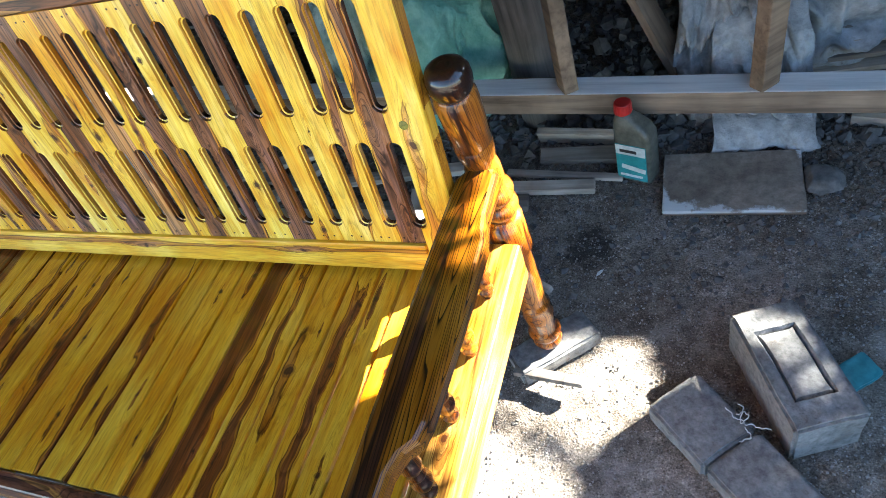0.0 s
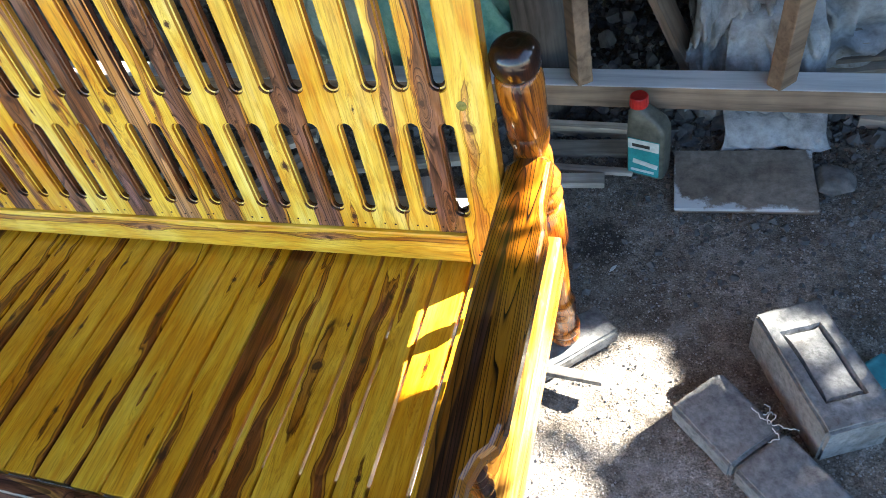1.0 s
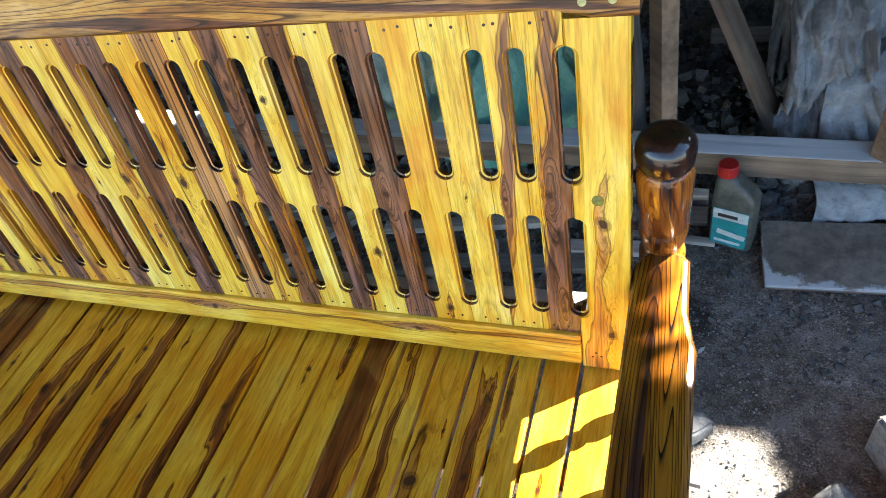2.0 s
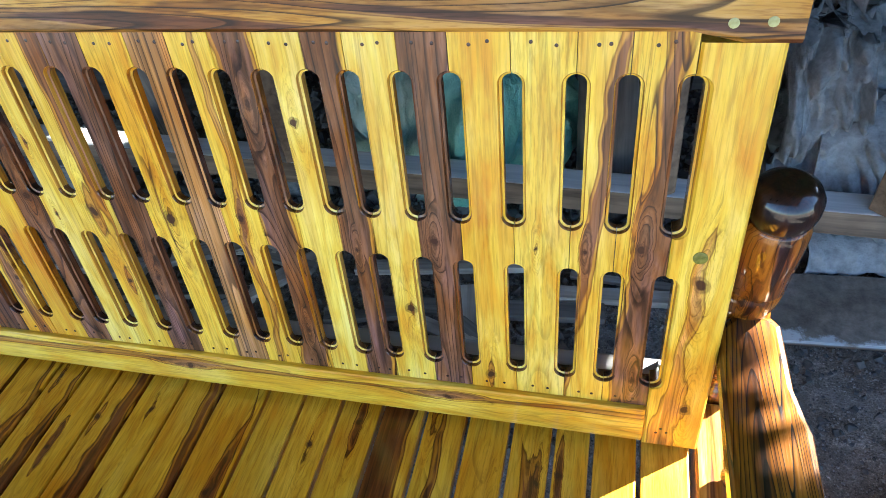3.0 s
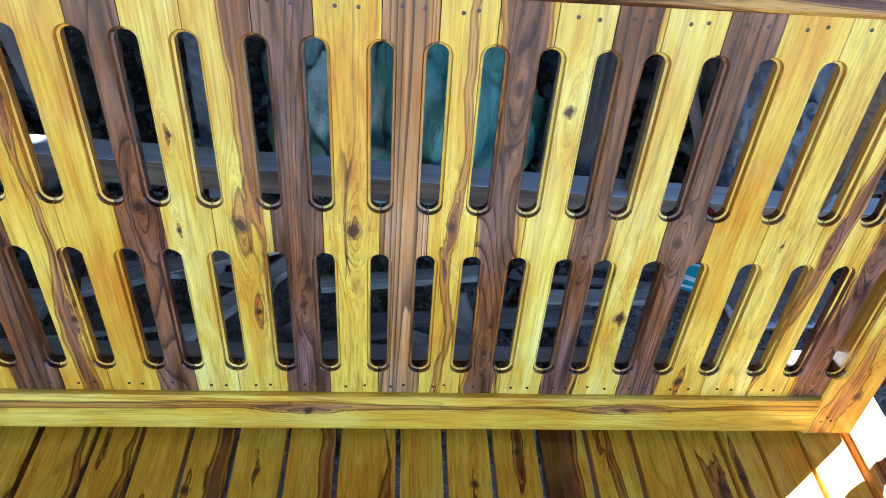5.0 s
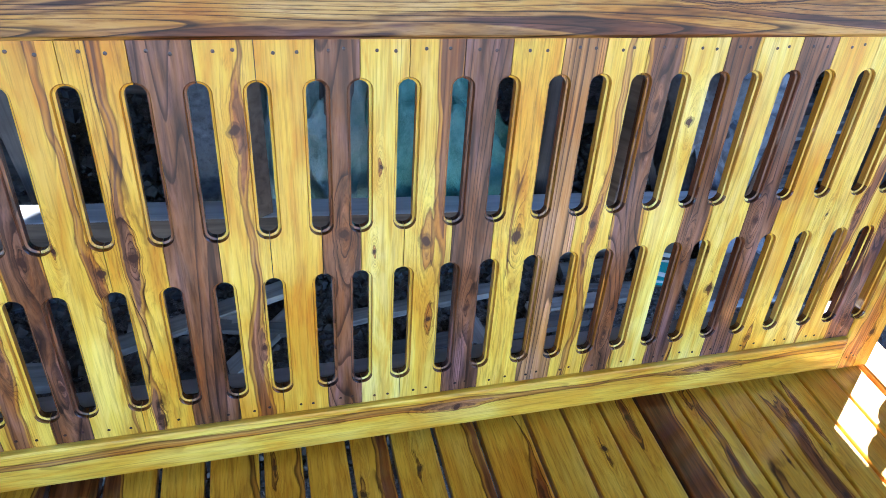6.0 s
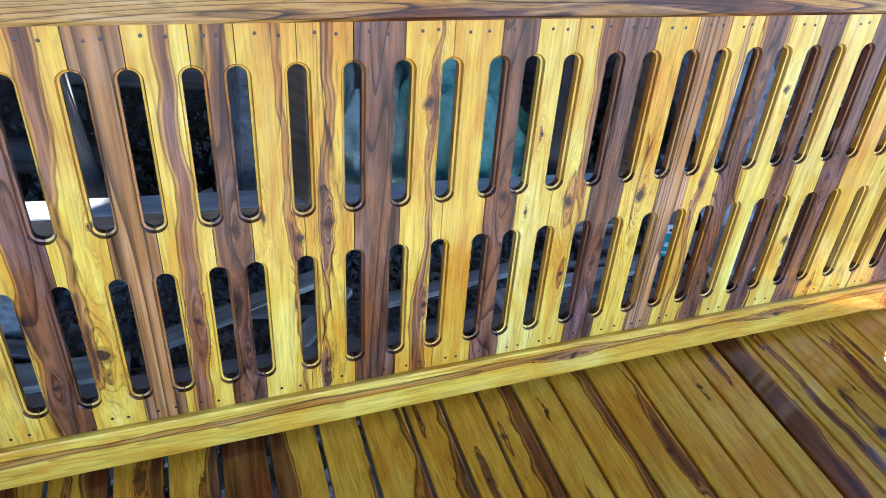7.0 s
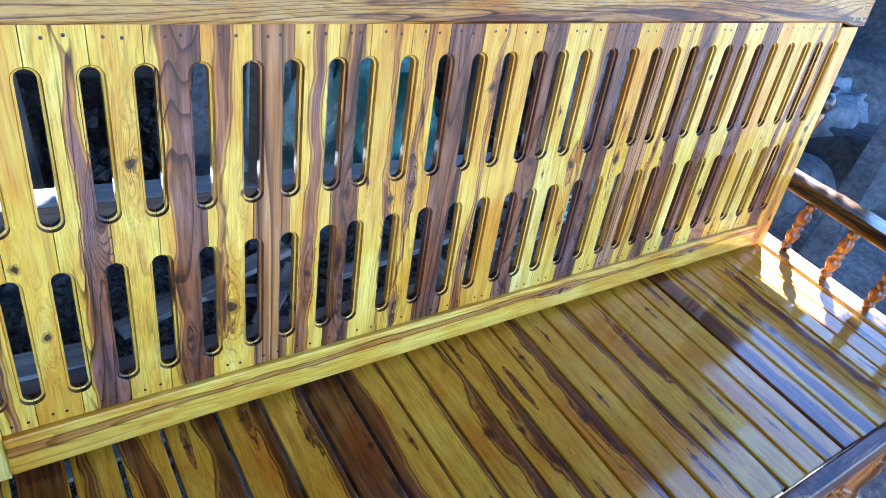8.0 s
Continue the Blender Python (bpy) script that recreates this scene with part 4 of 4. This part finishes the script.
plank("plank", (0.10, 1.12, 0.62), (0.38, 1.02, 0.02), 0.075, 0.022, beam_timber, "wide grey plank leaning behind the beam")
plank("plank", (-0.07, 0.925, 0.03), (0.17, 0.905, 0.03), 0.022, 0.055, grey_timber_x, "short raw offcut plank on edge", 18)
plank("plank", (-0.05, 0.845, 0.016), (0.17, 0.85, 0.016), 0.045, 0.03, dark_timber_x, "dark old offcut lying on the soil", 20)
plank("stick", (-0.14, 0.785, 0.012), (0.19, 0.765, 0.010), 0.022, 0.012, grey_timber_x, "thin pale stick on the soil")
plank("plank", (0.74, 0.985, 0.018), (1.0, 0.93, 0.018), 0.05, 0.036, grey_timber_x, "raw timber offcut on the soil", 10)
for i in range(6):
    y = 1.10 + 0.018 * i
    plank("plank", (0.60 + 0.03 * (i % 3), y + 0.03, 0.05 + 0.035 * i), (1.5, y + 0.10 - 0.02 * (i % 2), 0.09 + 0.036 * i), 0.06, 0.014, (grey_timber_x, dark_timber_x)[i % 2], "thin grey plank in a stacked pile", 4 * (i % 3))
plank("plank", (-1.25, 0.72, 0.015), (-0.78, 0.86, 0.05), 0.05, 0.02, grey_timber_x, "raw board lying slanted over the rubble")
plank("plank", (-1.06, 0.50, 0.012), (-0.78, 0.80, 0.03), 0.045, 0.022, grey_timber_x, "raw board lying on the soil")
plank("plank", (-0.62, 0.62, 0.015), (-0.05, 0.66, 0.02), 0.05, 0.02, dark_timber_x, "old board lying on the soil")
plank("plank", (-0.38, 0.70, 0.03), (-0.33, 0.45, 0.015), 0.06, 0.018, grey_timber_x, "short pale board lying on the soil")
plank("plank", (-0.70, 0.74, 0.02), (-0.25, 0.79, 0.03), 0.04, 0.02, grey_timber_x, "raw batten lying on the soil")
plank("plank", (-0.20, 0.70, 0.03), (0.12, 0.73, 0.012), 0.04, 0.02, grey_timber_x, "raw batten lying on the soil")
plank("plank", (-1.9, 0.70, 0.02), (-1.3, 0.66, 0.02), 0.07, 0.025, grey_timber_x, "raw board lying on the soil")
rng = random.Random(8)
for i in range(16):
    x, y, a = -1.75 + 0.115 * i, rng.uniform(0.36, 0.80), rng.uniform(-0.9, 0.9)
    l = rng.uniform(0.10, 0.24)
    plank("offcut", (x - l * math.cos(a), y - l * math.sin(a) * 0.6, 0.016 + 0.012 * (i % 3)), (x + l * math.cos(a), y + l * math.sin(a) * 0.6, 0.014 + 0.02 * rng.random()), rng.uniform(0.03, 0.06), 0.016, (grey_timber_x, dark_timber_x, dark_timber)[i % 3], ("short pale raw timber offcut on the dirt", "short dark timber offcut on the dirt", "short old brown timber offcut on the dirt")[i % 3], rng.uniform(-10, 10))
for x, h, mat in ((-0.98, 0.75, cement), ):
    thing("cement_post", rough_box(-0.05, 0.05, -0.045, 0.045, -0.02, h, seed=21), mat, "pale rough cement post behind the beam", "post", m=pose(x, 1.08, 0, 3, 2, 12))
thing("post", rough_box(-0.04, 0.04, -0.04, 0.04, -0.02, 1.5, seed=22), dark_timber, "dark old wooden post", "post", m=pose(-0.68, 1.12, 0, 2, 3, 5))
thing("post", rough_box(-0.035, 0.035, -0.035, 0.035, -0.02, 1.4, seed=23), dark_timber, "dark old wooden post", "post", m=pose(-1.35, 1.10, 0, 1, -4, 5))
for i, (x, y, z, l, r) in enumerate(((-1.9, 1.35, 0.32, 1.2, 3), (-1.6, 1.45, 0.50, 1.3, -4), (-1.2, 1.5, 0.42, 1.1, 6), (-0.5, 1.6, 0.5, 1.4, 2), (0.2, 1.55, 0.45, 1.0, -3))):
    thing("stacked_log", log_mesh(l, 0.055, 0.045, 30 + i), dark_timber, "dark weathered log in the pile by the wall", "log", m=pose(x - l / 2, y, z, 0, 90 + r, 4 * i - 8), smooth=True)

# blocks
def brick(l, w, h, seed):
    return rough_box(-l / 2, l / 2, -w / 2, w / 2, 0, h, 0.006, 0.003, 7, seed)


def frog_block():
    """A cement block with a sunk rectangular panel in its top."""
    l, w, h = 0.262, 0.130, 0.118
    bm = rough_box(-l / 2, l / 2, -w / 2, w / 2, 0, h, 0.006, 0.003, 9, 5)
    top = [f for f in bm.faces if f.normal.z > 0.8 and abs(f.calc_center_median().x) < 0.085 and abs(f.calc_center_median().y) < 0.036 and f.calc_center_median().z > h - 0.02]
    r = bmesh.ops.inset_region(bm, faces=top, thickness=0.006, depth=-0.012)
    bmesh.ops.inset_region(bm, faces=top, thickness=0.004, depth=0.008)
    return bm


def turn_z(a, b):
    return math.degrees(math.atan2(b[1] - a[1], b[0] - a[0]))


thing("cement_block", frog_block(), cement, "grey cement block with a sunken panel on the soil", "block", m=pose(0.574, 0.172, 0, 0, 0, turn_z((0.46, 0.266), (0.552, 0.067))))
az = turn_z((0.40, 0.168), (0.622, -0.053))
ax = Vector((math.cos(radians(az)), math.sin(radians(az)), 0))
near_end = Vector((0.358, 0.121, 0))
thing("cement_block", brick(0.152, 0.124, 0.056, 2), cement, "flat grey cement block lying end to end with another", "block", m=Matrix.Translation(near_end + ax * 0.078) @ pose(0, 0, 0, 0, 0, az))
thing("cement_block", brick(0.20, 0.122, 0.054, 3), cement, "flat grey cement block lying end to end with another", "block", m=Matrix.Translation(near_end + ax * 0.258) @ pose(0, 0, 0, 0, 0, az - 1))
thing("cement_block", brick(0.20, 0.085, 0.042, 8), cement, "small cement block under the bench's leg", "block", m=pose(0.098, 0.212, 0, 0, 0, 41))
plank("stick", (0.025, 0.137, 0.030), (0.180, 0.122, 0.036), 0.022, 0.016, dark_timber, "broken brown stick against the small block")
thing("cement_block", brick(0.2, 0.11, 0.03, 9), cement, "cement block under the bench's front leg", "block", m=pose(0.098, -0.395, 0, 0, 0, 10))
thing("cement_block", brick(0.2, 0.11, 0.03, 10), cement, "cement block under the bench's front leg", "block", m=pose(-1.573, -0.395, 0, 0, 0, -8))
thing("cement_block", brick(0.2, 0.09, 0.042, 11), cement, "cement block under the bench's back leg", "block", m=pose(-1.565, 0.215, 0, 0, 0, 5))

bm = rough_box(-0.163, 0.163, -0.102, 0.102, 0, 0.016, 0.002, 0.002, 9, 14)
thing("board_offcut", bm, slab_mat, "dusty brown board with whitish chipped edges on the soil", "board", m=pose(0.458, 0.742, 0.004, 2, 0, 2))


def stone_mesh(r, seed, flat=0.7):
    bm = bmesh.new()
    bmesh.ops.create_icosphere(bm, subdivisions=4, radius=1)
    for v in bm.verts:
        d = v.co.normalized()
        q = d * 1.1 + Vector((seed * 2.7, seed, 0))
        k = 1 + 0.35 * noise.noise(q) + 0.12 * noise.noise(q * 3) + 0.05 * noise.noise(q * 8)
        p = d * k
        for axis in (Vector((1, 0.3, 0.2)), Vector((-0.4, 1, 0.3)), Vector((-0.7, -0.6, 0.4)), Vector((0.2, -0.9, 0.5)), Vector((0.1, 0.1, 1))):
            a = axis.normalized()
            over = p.dot(a) - 0.78
            if over > 0:
                p -= a * over * 0.85
        v.co = Vector((p.x * r, p.y * r, p.z * r * flat))
    return bm


thing("stone", stone_mesh(0.05, 3, 0.45), stone, "flat grey stone lying by the board", "stone", m=pose(0.665, 0.755, 0.012, 0, 0, 70), smooth=True)
for i, (x, y, z, r) in enumerate(((1.30, 0.62, 0.10, 0.24), (1.85, 0.62, 0.13, 0.30), (2.45, 1.15, 0.22, 0.42), (2.9, 0.7, 0.2, 0.4), (2.1, 1.6, 0.25, 0.4), (3.6, 1.4, 0.3, 0.6), (1.3, 1.05, 0.1, 0.2))):
    thing("boulder", stone_mesh(r, 10 + i), stone, "large rough blue-grey boulder at the yard's edge", "boulder", m=pose(x, y, z, 0, 0, 50 * i), smooth=True)
plank("plank", (1.05, 0.25, 0.02), (1.75, 0.50, 0.42), 0.09, 0.03, dark_timber, "brown plank leaning on a boulder")


# ---- oil bottle ----
def rounded(w, d, z, r=0.3, n=28):
    pts = []
    for k in range(n):
        a = math.tau * k / n
        c, s = math.cos(a), math.sin(a)
        e = 2 / (2 + 6 * (1 - r))
        pts.append((w / 2 * math.copysign(abs(c) ** e, c), d / 2 * math.copysign(abs(s) ** e, s), z))
    return pts


bottle = empty("oil_bottle", "dusty grey plastic oil bottle with red cap", "bottle", pose(0.228, 0.785, 0.002, 0, 0, -18))
shape = [(0.090, 0.052, 0.0, 0.3, 0), (0.098, 0.060, 0.004, 0.3, 0), (0.100, 0.062, 0.02, 0.3, 0), (0.100, 0.062, 0.135, 0.3, 0), (0.098, 0.060, 0.155, 0.35, 0), (0.086, 0.056, 0.176, 0.4, -0.006), (0.060, 0.048, 0.196, 0.6, -0.018), (0.040, 0.040, 0.208, 1, -0.026), (0.036, 0.036, 0.214, 1, -0.027)]
part("body", loft([[(x + off, y, zz) for x, y, zz in rounded(w, d, z, r)] for w, d, z, r, off in shape]), jug_plastic, bottle, "", I4, True)
cap_ring = []
for z, r in ((0.212, 0.021), (0.2125, 0.0225), (0.238, 0.0215), (0.2405, 0.0195), (0.241, 0.012)):
    cap_ring.append([(-0.027 + (r + (0.0007 if k % 2 and 0.2125 <= z < 0.24 else 0)) * math.cos(math.tau * k / 40), (r + (0.0007 if k % 2 and 0.2125 <= z < 0.24 else 0)) * math.sin(math.tau * k / 40), z) for k in range(40)])
part("cap", loft(cap_ring), red_plastic, bottle, "ribbed red screw cap")
label_part = part("label", box(-0.042, 0.040, -0.0335, -0.0312, 0.012, 0.130, 0.0008), teal_print, bottle, "teal and white label")
part("label_top", box(-0.041, 0.039, -0.0345, -0.0336, 0.098, 0.129, 0.0003), white_print, label_part)
part("label_swoosh", box(-0.036, 0.030, -0.0345, -0.0336, 0.045, 0.060, 0.0003), white_print, label_part, m=pose(0, 0, 0.0, 0, 8, 0))
part("label_bar", box(-0.030, 0.016, -0.0352, -0.0346, 0.106, 0.116, 0.0002), black_print, label_part)
part("label_bar", box(-0.034, 0.028, -0.0345, -0.0336, 0.022, 0.030, 0.0003), white_print, label_part)

# bits on the ground
thing("plastic_scrap", rough_box(-0.035, 0.035, -0.028, 0.028, 0, 0.012, 0.003, 0.004, 4, 17), teal_sheet, "torn teal plastic scrap by the cement block", "scrap", m=pose(0.695, 0.225, 0.005, 8, -6, 40))


def thread():
    cu = bpy.data.curves.new("thread", "CURVE")
    cu.dimensions, cu.bevel_depth, cu.bevel_resolution = "3D", 0.0011, 1
    rng = random.Random(4)
    for _ in range(5):
        sp = cu.splines.new("POLY")
        sp.points.add(14)
        a, x, y = rng.uniform(0, math.tau), 0.0, 0.0
        for p in sp.points:
            a += rng.uniform(-0.9, 0.9)
            x, y = x + 0.0035 * math.cos(a), y + 0.0035 * math.sin(a)
            p.co = (x, y, rng.uniform(0, 0.006), 1)
    return cu


string = new("string_scrap", thread())
string.data.materials.append(white_print)
string.matrix_basis = pose(0.490, 0.055, 0.060)
tagged(string, "frayed scrap of white string on the cement block", "string")


def leaf_scrap():
    bm = bmesh.new()
    pts = [bm.verts.new((0.014 * x, 0.004 * y, 0.0015 * z)) for x, y, z in ((-1, 0, 0), (-0.3, -1, 1), (0.4, -0.8, 1), (1, 0, 0), (0.4, 0.8, 2), (-0.3, 1, 2))]
    bm.faces.new(pts)
    r = bmesh.ops.extrude_face_region(bm, geom=bm.faces[:])
    for v in [g for g in r["geom"] if isinstance(g, bmesh.types.BMVert)]:
        v.co.z += 0.0006
    return bm


thing("dry_leaf", leaf_scrap(), white_print, "small pale dry leaf on the soil", "leaf", m=pose(0.17, 0.441, 0.004, 0, 0, 55))


def gravel(count, seed, spot, lo, hi):
    """Many small angular stones in one mesh; spot() gives each one's place."""
    rng = random.Random(seed)
    base = [(-1, -1, -1), (1, -0.8, -0.9), (0.8, 1, -1), (-0.9, 0.9, -0.8), (-0.7, -0.6, 0.8), (0.7, -0.7, 0.7), (0.6, 0.5, 1), (-0.6, 0.7, 0.6)]
    quads = [(0, 1, 2, 3), (4, 5, 6, 7), (0, 1, 5, 4), (1, 2, 6, 5), (2, 3, 7, 6), (3, 0, 4, 7)]
    verts, faces = [], []
    for _ in range(count):
        x, y, z = spot(rng)
        r = lo * (hi / lo) ** (rng.random() ** 2.2)
        m = Matrix.Translation((x, y, z + r * 0.25)) @ Euler((rng.uniform(0, 6), rng.uniform(0, 6), rng.uniform(0, 6))).to_matrix().to_4x4()
        k = len(verts)
        for p in base:
            verts.append(m @ Vector([c * r * rng.uniform(0.55, 1.1) for c in p]))
        faces += [tuple(k + i for i in q) for q in quads]
    me = bpy.data.meshes.new("gravel")
    me.from_pydata(verts, [], faces)
    return me


def strewn(rng):
    x, y = (rng.uniform(-0.1, 1.2), rng.uniform(-0.3, 1.0)) if rng.random() < 0.8 else (rng.uniform(-1.9, 1.5), rng.uniform(-0.5, 1.0))
    return x, y, ground_height(x, y)


def scattered(rng):
    x, y = rng.gauss(0.65, 0.45), rng.uniform(0.34, 1.05)
    return x, y, ground_height(x, y)


# dark bits along the beam's foot, in place of the shade there
def dirt(rng):
    x, y = rng.uniform(-0.1, 1.5), rng.gauss(0.86, 0.11)
    return x, y, ground_height(x, y) + 0.001


def heaped(rng):
    x, y = rng.uniform(-2.4, 1.6), rng.uniform(0.90, 1.7)
    return x, y, ground_height(x, y) + max(0, y - 0.95) * 0.28 * rng.random()


def litter(rng):
    x, y = rng.uniform(-2.0, -0.08), rng.uniform(0.28, 0.95)
    return x, y, ground_height(x, y) + 0.002


# debris and dirt are coloured dark to deepen shade behind bench and beam
for name, me, mat, words in (("debris", gravel(5000, 3, litter, 0.004, 0.018), debris_mat, "dark wood chips and dirt, also deepening the shade behind the bench"), ("gravel", gravel(26000, 1, strewn, 0.0007, 0.0034), grit, "fine gravel and grit strewn on the soil"), ("dirt", gravel(7000, 9, dirt, 0.002, 0.008), debris_mat, "dark clods and chips standing in for shade under the beam"), ("pebbles", gravel(1500, 6, scattered, 0.0025, 0.011), rubble_mat, "small dark pebbles and clods on the soil"), ("rubble", gravel(9000, 2, heaped, 0.005, 0.026), rubble_mat, "dark broken stone rubble behind the beam")):
    me.materials.append(mat)
    tagged(new(name, me), words, "gravel", kind="stuff")
